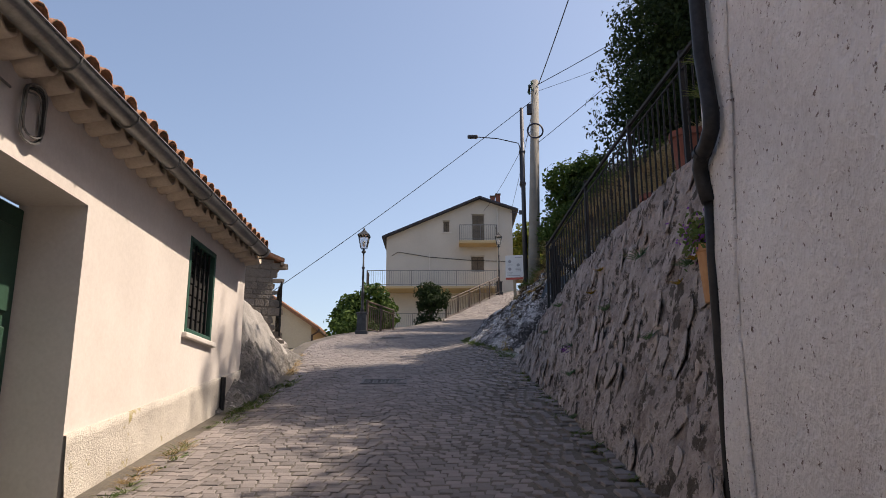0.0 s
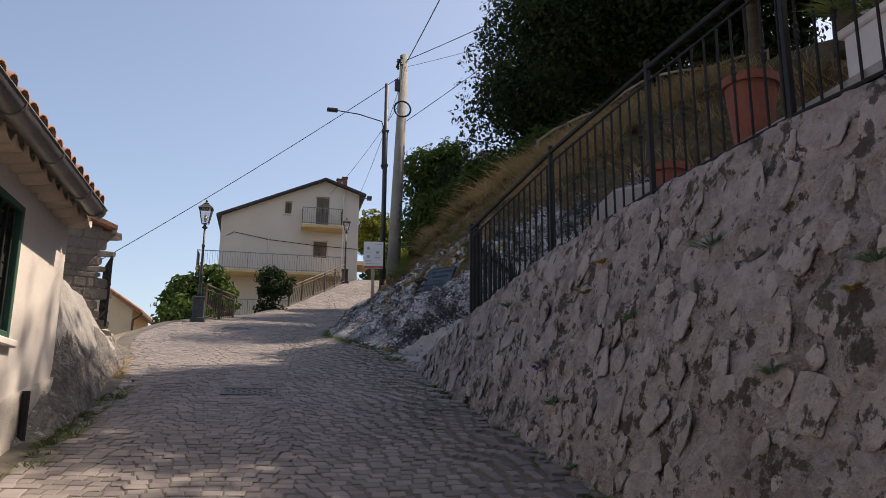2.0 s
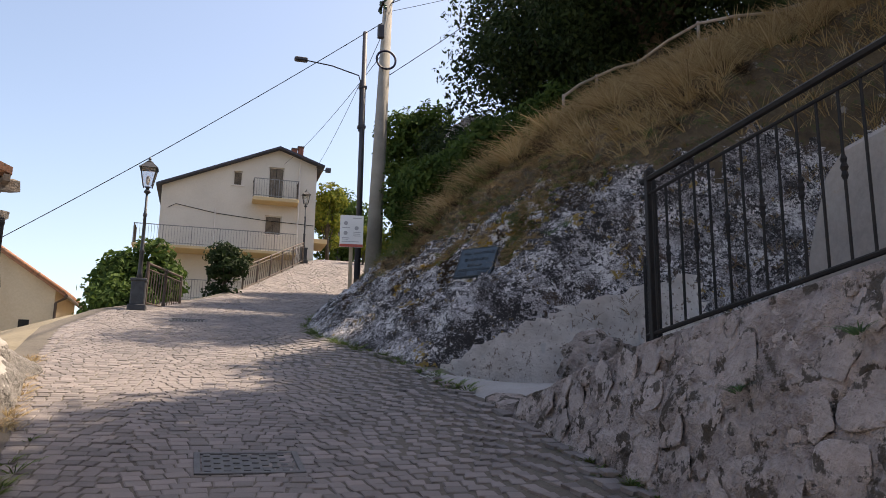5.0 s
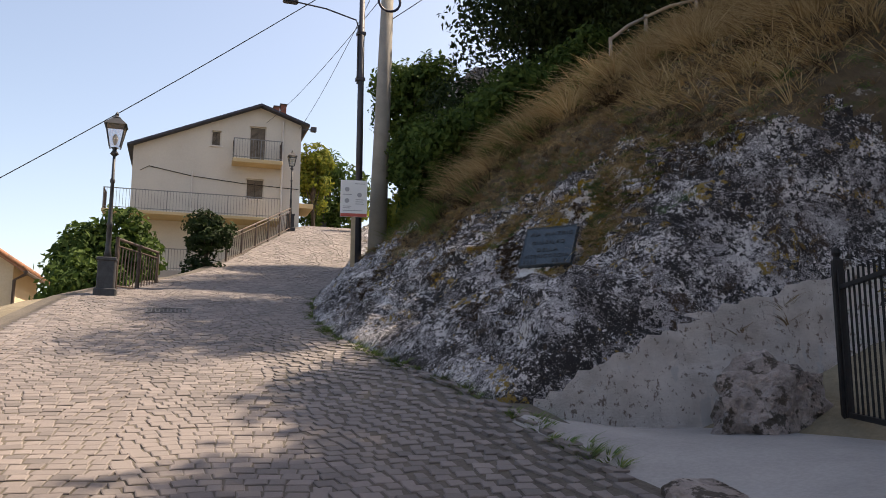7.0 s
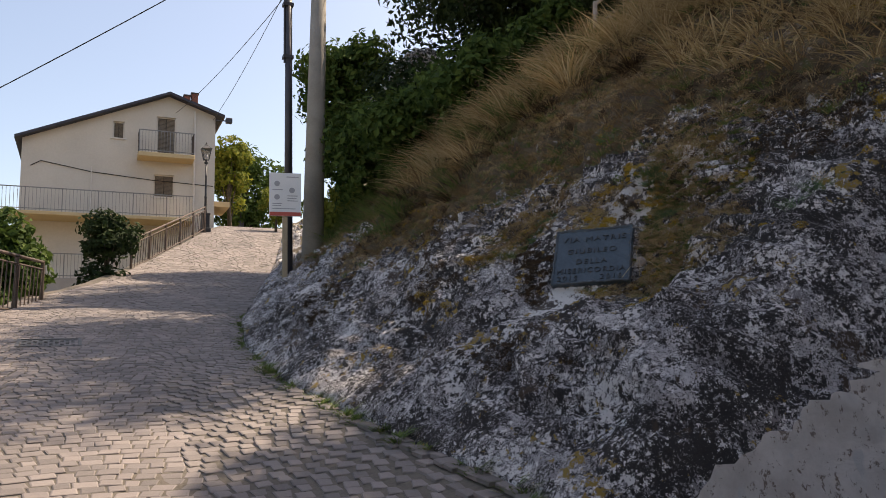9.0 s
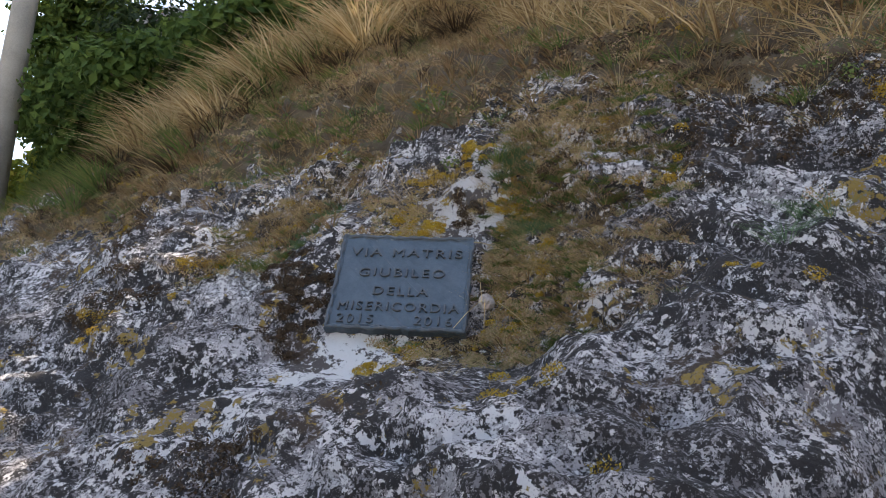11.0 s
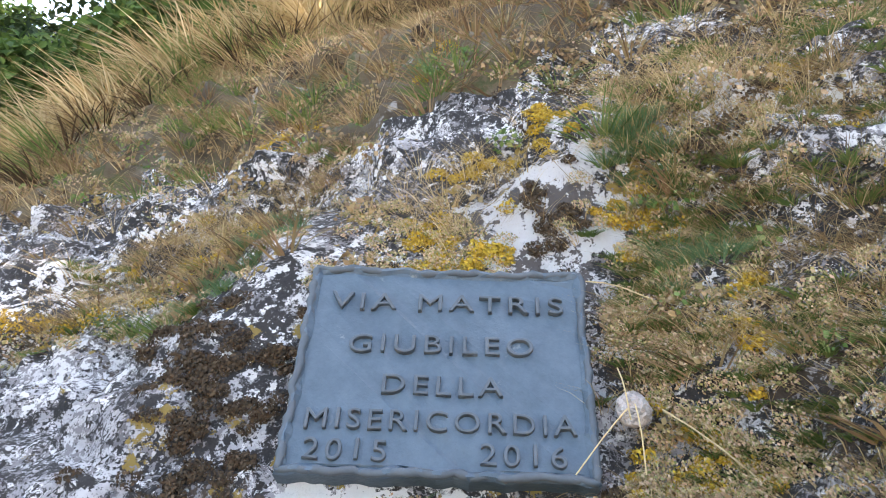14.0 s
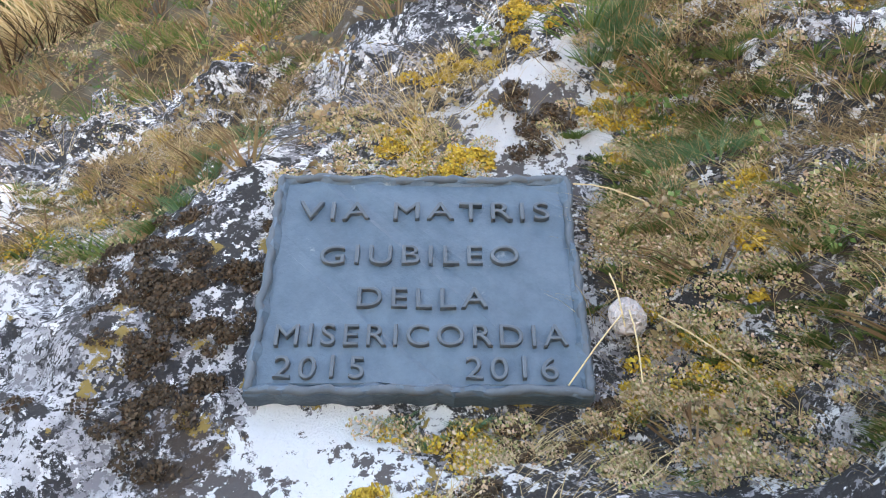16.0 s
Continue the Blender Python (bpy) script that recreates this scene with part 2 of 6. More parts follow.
def rock_material():
    """Pale limestone under crisp black, ash-grey and ochre lichens, with one chalk-white crust."""
    m = Mat("lichened_limestone", 0.93)

    def patch(fine, coarse, weight, lo, soft=0.014):
        """Sharp-edged patches of a fine noise, thicker or thinner by a coarse one."""
        v = m.math("ADD", fine, m.math("MULTIPLY", m.math("SUBTRACT", coarse, 0.5), weight))
        return m.ramp(v, lo - soft, lo + soft)

    run = (1, 0.45, 1)
    broad, mid = m.noise(0.9, 4, 0.6, 0.3, run), m.noise(3.1, 5, 0.65, 0.3, run)
    base = m.mix(m.ramp(m.noise(7, 8, 0.7), 0.34, 0.66), (0.34, 0.32, 0.335), (0.66, 0.64, 0.65))
    base = m.mix(patch(m.noise(16, 10, 0.74), mid, 0.7, 0.535, 0.03), base, (0.155, 0.145, 0.155))
    base = m.mix(patch(m.noise(13, 9, 0.70, 0.1), broad, 0.5, 0.565, 0.01), base, (0.76, 0.74, 0.745))
    base = m.mix(patch(m.noise(12.0, 12, 0.72, 0.08, (1, 0.7, 1)), broad, 0.5, 0.525), base, (0.020, 0.018, 0.019))
    base = m.mix(patch(m.noise(46, 7, 0.66), mid, 0.75, 0.535), base, (0.022, 0.019, 0.019))
    base = m.mix(patch(m.noise(105, 5, 0.62), m.noise(6.5, 5), 0.6, 0.548), base, (0.030, 0.026, 0.026))
    base = m.mix(patch(m.noise(26, 9, 0.70, 0.08), m.noise(2.2, 4), 0.6, 0.575, 0.01), base, (0.74, 0.72, 0.72))
    base = m.mix(patch(m.noise(6.0, 9, 0.74, 0.3), m.noise(1.7, 4, 0.6, 0, run), 0.7, 0.625, 0.03), base, (0.060, 0.040, 0.028))
    base = m.mix(patch(m.noise(12, 7, 0.7), m.noise(1.9, 4), 0.8, 0.665, 0.02), base, (0.30, 0.20, 0.045))
    base = m.mix(patch(m.noise(62, 6, 0.7), m.noise(5, 5), 0.5, 0.585, 0.012), base, (0.24, 0.225, 0.235))
    # chalk-white crusts under and over the plaque, pitted with black
    for at, radius, tone, pits in ((CRUST_AT, 0.20, (0.76, 0.75, 0.745), 0.585), (CRUST_OVER, 0.22, (0.62, 0.605, 0.61), 0.515)):
        n = m.t.nodes.new("ShaderNodeVectorMath")
        n.operation = "DISTANCE"
        m.link(m.pos, n.inputs[0])
        n.inputs[1].default_value = at
        edge = m.math("ADD", n.outputs["Value"], m.math("MULTIPLY", m.math("SUBTRACT", m.noise(9, 9, 0.72, 0.3), 0.5), 0.75))
        chalk = m.mix(patch(m.noise(34, 8, 0.72), m.noise(7, 5), 0.9, pits), tone, (0.10, 0.085, 0.08))
        base = m.mix(m.ramp(edge, radius + 0.012, radius - 0.012), base, chalk)
    m.colour(base)
    h = m.math("ADD", m.math("MULTIPLY", m.noise(9, 9, 0.72), 1.6), m.math("MULTIPLY", m.noise(48, 7, 0.75), 0.8))
    m.bump(h, 1.0, 0.042)
    return m.done()


def soil_material():
    m = Mat("dry_hill_soil", 0.95)
    c = m.mix(m.ramp(m.noise(3, 6, 0.7), 0.3, 0.7), (0.060, 0.043, 0.028), (0.16, 0.12, 0.072))
    c = m.mix(m.ramp(m.noise(6, 6, 0.7), 0.54, 0.62), c, (0.075, 0.082, 0.032))
    c = m.mix(m.ramp(m.noise(4.2, 5, 0.7), 0.62, 0.68), c, (0.34, 0.32, 0.30))
    m.colour(c).bump(m.noise(22, 7, 0.75), 1.0, 0.05)
    return m.done()


def patch_material():
    """Rough cement thrown over the foot of the rock, with drips and holes."""
    m = Mat("rough_cement_patch", 0.95)
    c = m.mix(m.ramp(m.noise(3, 6, 0.7), 0.3, 0.7), (0.58, 0.53, 0.49), (0.80, 0.75, 0.71))
    c = m.mix(m.ramp(m.noise(19, 9, 0.74, 0.2, (1, 1, 0.75)), 0.56, 0.60), c, (0.26, 0.205, 0.17))
    c = m.mix(m.ramp(m.noise(2.2, 3, 0.5, 0, (4, 4, 0.5)), 0.62, 0.68), c, (0.62, 0.60, 0.58))
    m.colour(c).bump(m.noise(11, 9, 0.78), 1.0, 0.11)
    return m.done()


def blade_material(name, cols, trans=0.25):
    """Plant matter with a colour of its own for each blade or leaf."""
    m = Mat(name, 0.8)
    m.b.inputs["Specular IOR Level"].default_value = 0.18
    n = m.t.nodes.new("ShaderNodeValToRGB")
    m.link(m.island, n.inputs[0])
    r = n.color_ramp
    while len(r.elements) < len(cols):
        r.elements.new(0.5)
    for k, c in enumerate(cols):
        r.elements[k].position = k / max(1, len(cols) - 1)
        r.elements[k].color = (*c, 1)
    m.colour(n.outputs[0])
    tr = m.t.nodes.new("ShaderNodeBsdfTranslucent")
    m.link(n.outputs[0], tr.inputs[0])
    mixer = m.t.nodes.new("ShaderNodeMixShader")
    mixer.inputs[0].default_value = trans
    m.link(m.b.outputs[0], mixer.inputs[1])
    m.link(tr.outputs[0], mixer.inputs[2])
    m.link(mixer.outputs[0], m.t.nodes["Material Output"].inputs["Surface"])
    return m.done()


M_GLASS = glass_material()
M_SETT = sett_material("grey_porphyry_sett", (0.075, 0.066, 0.064), (0.245, 0.212, 0.198))
M_ROCK, M_SOIL, M_PATCH = rock_material(), soil_material(), patch_material()
M_JOINT = surface("sandy_joint", (0.06, 0.052, 0.042), (0.135, 0.115, 0.092), 0.95, coarse=0.8, fine=30, bump=0.8, depth=0.01)
M_STRAW = blade_material("straw_blades", [(0.17, 0.11, 0.055), (0.42, 0.30, 0.15), (0.62, 0.50, 0.30), (0.33, 0.23, 0.11), (0.52, 0.40, 0.21)], 0.35)
M_RUSSET = blade_material("russet_herb", [(0.12, 0.076, 0.044), (0.24, 0.155, 0.088), (0.36, 0.255, 0.155), (0.17, 0.145, 0.065), (0.30, 0.20, 0.10)], 0.2)
M_HERB = blade_material("green_herb", [(0.055, 0.10, 0.028), (0.095, 0.155, 0.045), (0.14, 0.19, 0.062), (0.20, 0.21, 0.07)], 0.3)
M_BLUEHERB = blade_material("blue_green_herb", [(0.07, 0.14, 0.07), (0.11, 0.20, 0.095), (0.17, 0.25, 0.13)], 0.3)
M_MOSSO = blade_material("ochre_moss", [(0.20, 0.12, 0.02), (0.36, 0.23, 0.03), (0.46, 0.32, 0.045)], 0.15)
M_MOSSB = blade_material("brown_moss", [(0.028, 0.020, 0.014), (0.055, 0.036, 0.022), (0.085, 0.055, 0.032)], 0.1)
M_SEDUM = blade_material("pink_green_stonecrop", [(0.14, 0.155, 0.06), (0.27, 0.25, 0.11), (0.40, 0.25, 0.17), (0.50, 0.37, 0.26), (0.33, 0.27, 0.10)], 0.2)
M_DARKLEAF = blade_material("dark_evergreen_leaf", [(0.012, 0.024, 0.010), (0.022, 0.040, 0.014), (0.034, 0.055, 0.018)], 0.2)
M_LEAF = blade_material("green_leaf", [(0.030, 0.060, 0.015), (0.055, 0.095, 0.022), (0.085, 0.13, 0.03)], 0.3)
M_YLEAF = blade_material("yellow_green_leaf", [(0.09, 0.12, 0.02), (0.16, 0.19, 0.03), (0.24, 0.23, 0.04)], 0.4)
M_FLOWER = blade_material("violet_flower", [(0.20, 0.07, 0.30), (0.30, 0.10, 0.42)], 0.2)

# ---- mesh tools ----
class Geo:
    """Collects faces for one mesh."""

    def __init__(self):
        self.v, self.f, self.mi = [], [], []

    def add(self, verts, faces, m=0):
        k = len(self.v)
        self.v += [tuple(p) for p in verts]
        self.f += [tuple(k + i for i in f) for f in faces]
        self.mi += [m] * len(faces)
        return self

    def box(self, lo, hi, m=None, bevel=0.0, mi=0):
        """An upright box with chamfered edges, optionally moved by the matrix m."""
        (x0, y0, z0), (x1, y1, z1) = lo, hi
        b = min(bevel, (x1 - x0) * 0.4, (y1 - y0) * 0.4, (z1 - z0) * 0.4)
        if b <= 0:
            vs = [Vector((x, y, z)) for z in (z0, z1) for y in (y0, y1) for x in (x0, x1)]
            fs = [(0, 2, 3, 1), (4, 5, 7, 6), (0, 1, 5, 4), (2, 6, 7, 3), (0, 4, 6, 2), (1, 3, 7, 5)]
        else:
            bm = bmesh.new()
            bmesh.ops.create_cube(bm, size=1.0)
            for p in bm.verts:
                p.co = Vector(((x0, x1)[p.co.x > 0], (y0, y1)[p.co.y > 0], (z0, z1)[p.co.z > 0]))
            bmesh.ops.bevel(bm, geom=bm.edges[:], offset=b, segments=1, affect="EDGES")
            bm.verts.index_update()
            vs = [p.co.copy() for p in bm.verts]
            fs = [[p.index for p in f.verts] for f in bm.faces]
            bm.free()
        if m is not None:
            vs = [m @ p for p in vs]
        return self.add(vs, fs, mi)

    def tube(self, pts, r, n=8, mi=0, caps=True):
        """A round bar along pts; r is one radius or one for each point."""
        pts = [Vector(p) for p in pts]
        rs = r if isinstance(r, (list, tuple)) else [r] * len(pts)
        vs, fs = [], []
        side = None
        for k, p in enumerate(pts):
            d = (pts[min(k + 1, len(pts) - 1)] - pts[max(k - 1, 0)]).normalized()
            if side is None:
                side = d.orthogonal().normalized()
            side = (side - d * side.dot(d)).normalized()
            up = d.cross(side)
            for a in range(n):
                w = 2 * math.pi * a / n
                vs.append(p + (side * math.cos(w) + up * math.sin(w)) * rs[k])
        for k in range(len(pts) - 1):
            for a in range(n):
                b = (a + 1) % n
                fs.append((k * n + a, k * n + b, (k + 1) * n + b, (k + 1) * n + a))
        if caps:
            fs += [tuple(range(n - 1, -1, -1)), tuple((len(pts) - 1) * n + a for a in range(n))]
        return self.add(vs, fs, mi)

    def lathe(self, at, profile, n=12, mi=0):
        """A turned shape round a vertical axis from (radius, height) pairs."""
        x, y, z = at
        vs = [(x + r * math.cos(2 * math.pi * a / n), y + r * math.sin(2 * math.pi * a / n), z + h) for r, h in profile for a in range(n)]
        fs = []
        for k in range(len(profile) - 1):
            for a in range(n):
                b = (a + 1) % n
                fs.append((k * n + a, k * n + b, (k + 1) * n + b, (k + 1) * n + a))
        fs += [tuple(range(n - 1, -1, -1)), tuple((len(profile) - 1) * n + a for a in range(n))]
        return self.add(vs, fs, mi)

    def mesh(self, name, mats, smooth=False):
        me = bpy.data.meshes.new(name)
        me.from_pydata(self.v, [], self.f)
        for m in mats if isinstance(mats, (list, tuple)) else [mats]:
            me.materials.append(m)
        if len(me.materials) > 1:
            me.polygons.foreach_set("material_index", self.mi)
        if smooth:
            me.polygons.foreach_set("use_smooth", [True] * len(me.polygons))
        me.update()
        return me


def part(name, geo, mats, parent=None, label="", smooth=False):
    ob = new(name, geo.mesh(name, mats, smooth))
    if parent is not None:
        ob.parent = parent
    return tagged(ob, label) if label else ob


def thing(name, label, category, group="", kind="", at=(0, 0, 0)):
    ob = new(name)
    ob.empty_display_size = 0.1
    ob.location = at
    return tagged(ob, label, category, group, kind)


def lerp_table(table, x):
    xs, ys = zip(*table)
    return float(np.interp(x, xs, ys))


def nz(x, y, z=0.0, s=1.0):
    return noise.noise(Vector((x * s, y * s, z * s)))


def fbm(x, y, z, s, octaves=4):
    a, t = 1.0, 0.0
    for _ in range(octaves):
        t += a * noise.noise(Vector((x * s, y * s, z * s)))
        a, s = a * 0.55, s * 2.1
    return t


# ---- plan ----
ROAD_Z = [(-20, -3.9), (0, 0.0), (5.3, 1.03), (8.5, 1.66), (13, 2.50), (16, 3.03), (20, 3.75), (24.5, 4.55), (30, 5.5), (35, 6.55), (41.4, 8.75), (47, 10.0), (60, 11.4)]
RIGHT_X = [(-20, 1.5), (4, 1.35), (8, 1.22), (11, 1.17), (13.2, 1.16), (14.6, 1.15), (16.5, 0.86), (18.8, 0.62), (21.3, 0.72), (24, 1.15), (27, 1.9), (31, 2.9), (36, 4.3), (41, 5.8), (47, 7.2), (60, 11)]
LEFT_X = [(-20, -2.35), (5, -2.3), (9.5, -2.2), (12, -2.25), (14, -2.6), (17, -3.0), (20, -3.3), (24, -3.1), (27, -2.4), (31, -0.9), (35, 0.15), (41.4, 2.95), (47, 4.6), (60, 8)]


def road_z(y):
    return lerp_table(ROAD_Z, y)


def road_at(x, y):
    """The road's surface, a little raised at its right edge."""
    edge = lerp_table(RIGHT_X, y)
    return road_z(y) + 0.22 * min(1.0, max(0.0, (x - edge + 1.4) / 1.4)) ** 2 * (1 if y < 16 else max(0.0, 1 - (y - 16) / 6)) + 0.012 * nz(x, y, 0, 0.9)


# the slope of the hill over the road: height above its foot for each metre away from it
RISE = [(0, 0), (0.25, 0.24), (0.8, 0.64), (1.3, 1.10), (1.8, 1.48), (2.1, 1.85), (2.5, 2.32), (3.0, 2.82), (5.0, 4.45), (6.5, 5.42), (9.0, 6.5), (14, 8.2), (40, 10)]


def hill_foot(y):
    """x and z of the hill's foot."""
    x = lerp_table(RIGHT_X, y)
    z = road_at(x, y)
    k = min(1.0, max(0.0, (15.0 - y) / 1.3))
    k = k * k * (3 - 2 * k)
    return x + (4.3 - x) * k, z * (1 - k) + 3.0 * k


def hill_z(x, y):
    fx, fz = hill_foot(y)
    s = x - fx
    if s <= 0:
        return fz - 0.3
    z = fz + lerp_table(RISE, s)
    if y > 22:
        z -= (y - 22) * 0.05 * min(1, s / 4)
    return z


def rough_rock(x, y, z):
    """Ledges and hollows of the weathered rock."""
    a = fbm(x, y, z, 0.9, 3) * 0.16
    q = (x * 0.30 + y * 0.16 + z * 1.4) * 3.0 + fbm(x, y, z, 1.3, 2)
    ledge = (abs((q % 1.0) - 0.5) - 0.25) * 0.17
    b = fbm(x, y, z, 5.0, 4) * 0.060
    return a + ledge * (0.6 + 0.4 * nz(x, y, z, 0.6)) + b


VEG = [(0, 8.0), (11.5, 6.5), (13.2, 4.3), (14.2, 3.3), (15, 2.5), (16, 2.25), (17, 2.0), (20, 1.65), (24, 1.1), (30, 0.7)]


def veg(x, y, s):
    """Above zero where soil and plants cover the rock; tongues run down the slope."""
    return s - lerp_table(VEG, y) + 0.85 * fbm(x * 1.3, y * 0.5, 3.0, 1.0, 4)


def bare_zone(r):
    """The clean rock round the plaque, in a strip above it and on its left."""
    u, v = r.dot(PL_W), r.dot(PL_U)
    if abs(u) > 1.3 or not -0.9 < v < 1.15:
        return False
    return -0.80 + 0.5 * v < u < 0.42 + 0.12 * v or (u <= -0.28 and v < 0.2)


def hill_point(s, y):
    """A point of the finished slope, s metres in from its foot."""
    fx, fz = hill_foot(y)
    x = fx + s
    z = hill_z(x, y) if s > 0 else fz - 0.25
    amp = min(1.0, max(0.0, s + 0.1) / 0.5) * (1.0 if s < 7 else 0.6)
    d = rough_rock(x, y, z) * amp
    p = Vector((x - 0.72 * d, y, z + 0.69 * d))
    r = p - PL_C
    u, v, w = r.dot(PL_W), r.dot(PL_U), r.dot(PL_N)
    e = max(abs(u) - PL_HW, abs(v) - PL_HH, 0.0)
    if e < 0.5:
        k = 1 - e / 0.5
        k = k * k * (3 - 2 * k)
        want = -0.035 + 0.25 * (0 if k > 0.98 else (rough_rock(p.x, p.y, p.z)))
        p += PL_N * (want - w) * k
    return p


# ---- ground, road ----
def ground_sheet():
    g = Geo()
    xs = [-3000, -800, -250, -90, -45, -25, -14, -10, -7, -5, -4, -3.2, -2.6, -2.2, -1.5, -0.5, 0.5, 1.5, 2.5, 3.5, 5, 7, 10, 15, 25, 45, 90, 250, 800, 3000]
    ys = [-3000, -800, -250, -90, -45, -20, -10, -5, 0, 3, 6, 9, 12, 14, 16, 18, 20, 22, 24, 25.5, 27, 29, 31, 33, 35, 37, 39, 41, 43, 46, 50, 56, 65, 90, 250, 800, 3000]

    def z(x, y):
        yy = min(60, max(-20, y))
        lx, rx = lerp_table(LEFT_X, yy), lerp_table(RIGHT_X, yy)
        base = road_z(yy) - 0.12
        if yy > 25.5 and x < lx:
            base = 4.45 + 0.12 * (yy - 25.5) - 0.3 * (x < -3)
        away = max(0.0, abs(x) - 14, y - 62, -20 - y)
        if x < -3.6:
            base -= 0.32 * min(-3.6 - x, 60)
        if x > rx + 1:
            base += min(3.0, (x - rx - 1) * 0.45)
        return base - 0.10 * min(away, 300)

    n = len(xs)
    g.add([(x, y, z(x, y)) for y in ys for x in xs], [(j * n + i, j * n + i + 1, (j + 1) * n + i + 1, (j + 1) * n + i) for j in range(len(ys) - 1) for i in range(n - 1)])
    ob = part("ground", g, M_GROUND, smooth=True)
    tagged(ob, "dry earth and sparse grass falling away from the lane", "ground", kind="structure")


def road_bed():
    g = Geo()
    ys = [(-18 + 0.5 * k) for k in range(150)]
    for y in ys:
        a, b = lerp_table(LEFT_X, y) - 0.25, lerp_table(RIGHT_X, y) + 0.25
        g.v += [(a + (b - a) * k / 12, y, road_at(a + (b - a) * k / 12, y) + 0.001) for k in range(13)]
    g.f = [(j * 13 + i, j * 13 + i + 1, j * 13 + 14 + i, j * 13 + 13 + i) for j in range(len(ys) - 1) for i in range(12)]
    g.mi = [0] * len(g.f)
    return tagged(part("road", g, M_JOINT, smooth=True), "steep village lane paved with grey porphyry setts", "road", kind="structure")


def setts(road):
    """Setts in shallow fans: the nearest single ones are parts, the rest one joined mesh."""
    rnd = random.Random(5)
    variants = []
    for k in range(6):
        g = Geo()
        w, l = 0.5, 0.5
        low = [(-w, -l, -0.02), (w, -l, -0.02), (w, l, -0.02), (-w, l, -0.02)]
        j = [rnd.uniform(-0.05, 0.05) for _ in range(8)]
        mid = [(-w + j[0], -l + j[1], 0.004), (w + j[2], -l + j[3], 0.004), (w + j[4], l + j[5], 0.004), (-w + j[6], l + j[7], 0.004)]
        top = [(x * 0.86, y * 0.86, 0.008) for x, y, _ in mid]
        g.add(low + mid + top, [(0, 1, 5, 4), (1, 2, 6, 5), (2, 3, 7, 6), (3, 0, 4, 7), (4, 5, 9, 8), (5, 6, 10, 9), (6, 7, 11, 10), (7, 4, 8, 11), (8, 9, 10, 11)])
        variants.append(g)
    meshes = [v.mesh("sett", M_SETT) for v in variants]
    rest, count = Geo(), 0
    y = -2.0
    while y < 47:
        depth = 0.105 if y < 26 else 0.16
        a0, b0 = lerp_table(LEFT_X, y), lerp_table(RIGHT_X, y)
        x = a0 + rnd.uniform(0.0, 0.05)
        while x < b0 - 0.03:
            w = depth * rnd.uniform(0.85, 1.45)
            cx = x + w / 2
            fan = 0.09 * abs(math.sin((cx + 0.4) * math.pi / 1.15))
            cy = y + fan + rnd.uniform(-0.012, 0.012)
            tilt = fan and 0.24 * math.cos((cx + 0.4) * math.pi / 1.15) * (1 if math.sin((cx + 0.4) * math.pi / 1.15) > 0 else -1)
            z = road_at(cx, cy) + rnd.uniform(-0.003, 0.003)
            slope = math.atan2(road_at(cx, cy + 0.2) - road_at(cx, cy - 0.2), 0.4)
            m = Matrix.LocRotScale((cx, cy, z), Euler((slope + rnd.uniform(-0.03, 0.03), rnd.uniform(-0.03, 0.03), tilt + rnd.uniform(-0.08, 0.08))), (w - 0.007, depth - 0.006, 1.0))
            k = rnd.randrange(6)
            if 14.2 < y < 15.6 and count < 300 and -1.9 < cx < 1.0:
                ob = new("sett", meshes[k])
                ob.matrix_world = m
                ob.parent = road
                count += 1
            else:
                rest.add([m @ Vector(p) for p in variants[k].v], variants[k].f)
            x += w
        y += depth
    part("setts", rest, M_SETT, road)["kind"] = "stuff"


def drain_grate(at, w, l, slope):
    t = thing("drain_grate", "square cast-iron drain cover set in the paving", "drain cover", at=at)
    t.rotation_euler = (slope, 0, 0.02)
    g = Geo()
    for lo, hi in (((-w / 2, -l / 2, -0.03), (-w / 2 + 0.04, l / 2, 0.016)), ((w / 2 - 0.04, -l / 2, -0.03), (w / 2, l / 2, 0.016)),
                   ((-w / 2, -l / 2, -0.03), (w / 2, -l / 2 + 0.04, 0.015)), ((-w / 2, l / 2 - 0.04, -0.03), (w / 2, l / 2, 0.015))):
        g.box(lo, hi, bevel=0.004)
    part("frame", g, M_GRATE, t)
    g = Geo().box((-w / 2 + 0.05, -l / 2 + 0.05, -0.03), (w / 2 - 0.05, l / 2 - 0.05, 0.006))
    for i in range(int(w / 0.06)):
        for j in range(int(l / 0.06)):
            if (i + j) % 2 == 0:
                cx, cy = -w / 2 + 0.08 + i * 0.058, -l / 2 + 0.08 + j * 0.058
                if cx < w / 2 - 0.07 and cy < l / 2 - 0.07:
                    g.box((cx - 0.02, cy - 0.02, 0.006), (cx + 0.02, cy + 0.02, 0.013))
    part("cover", g, M_GRATE, t)


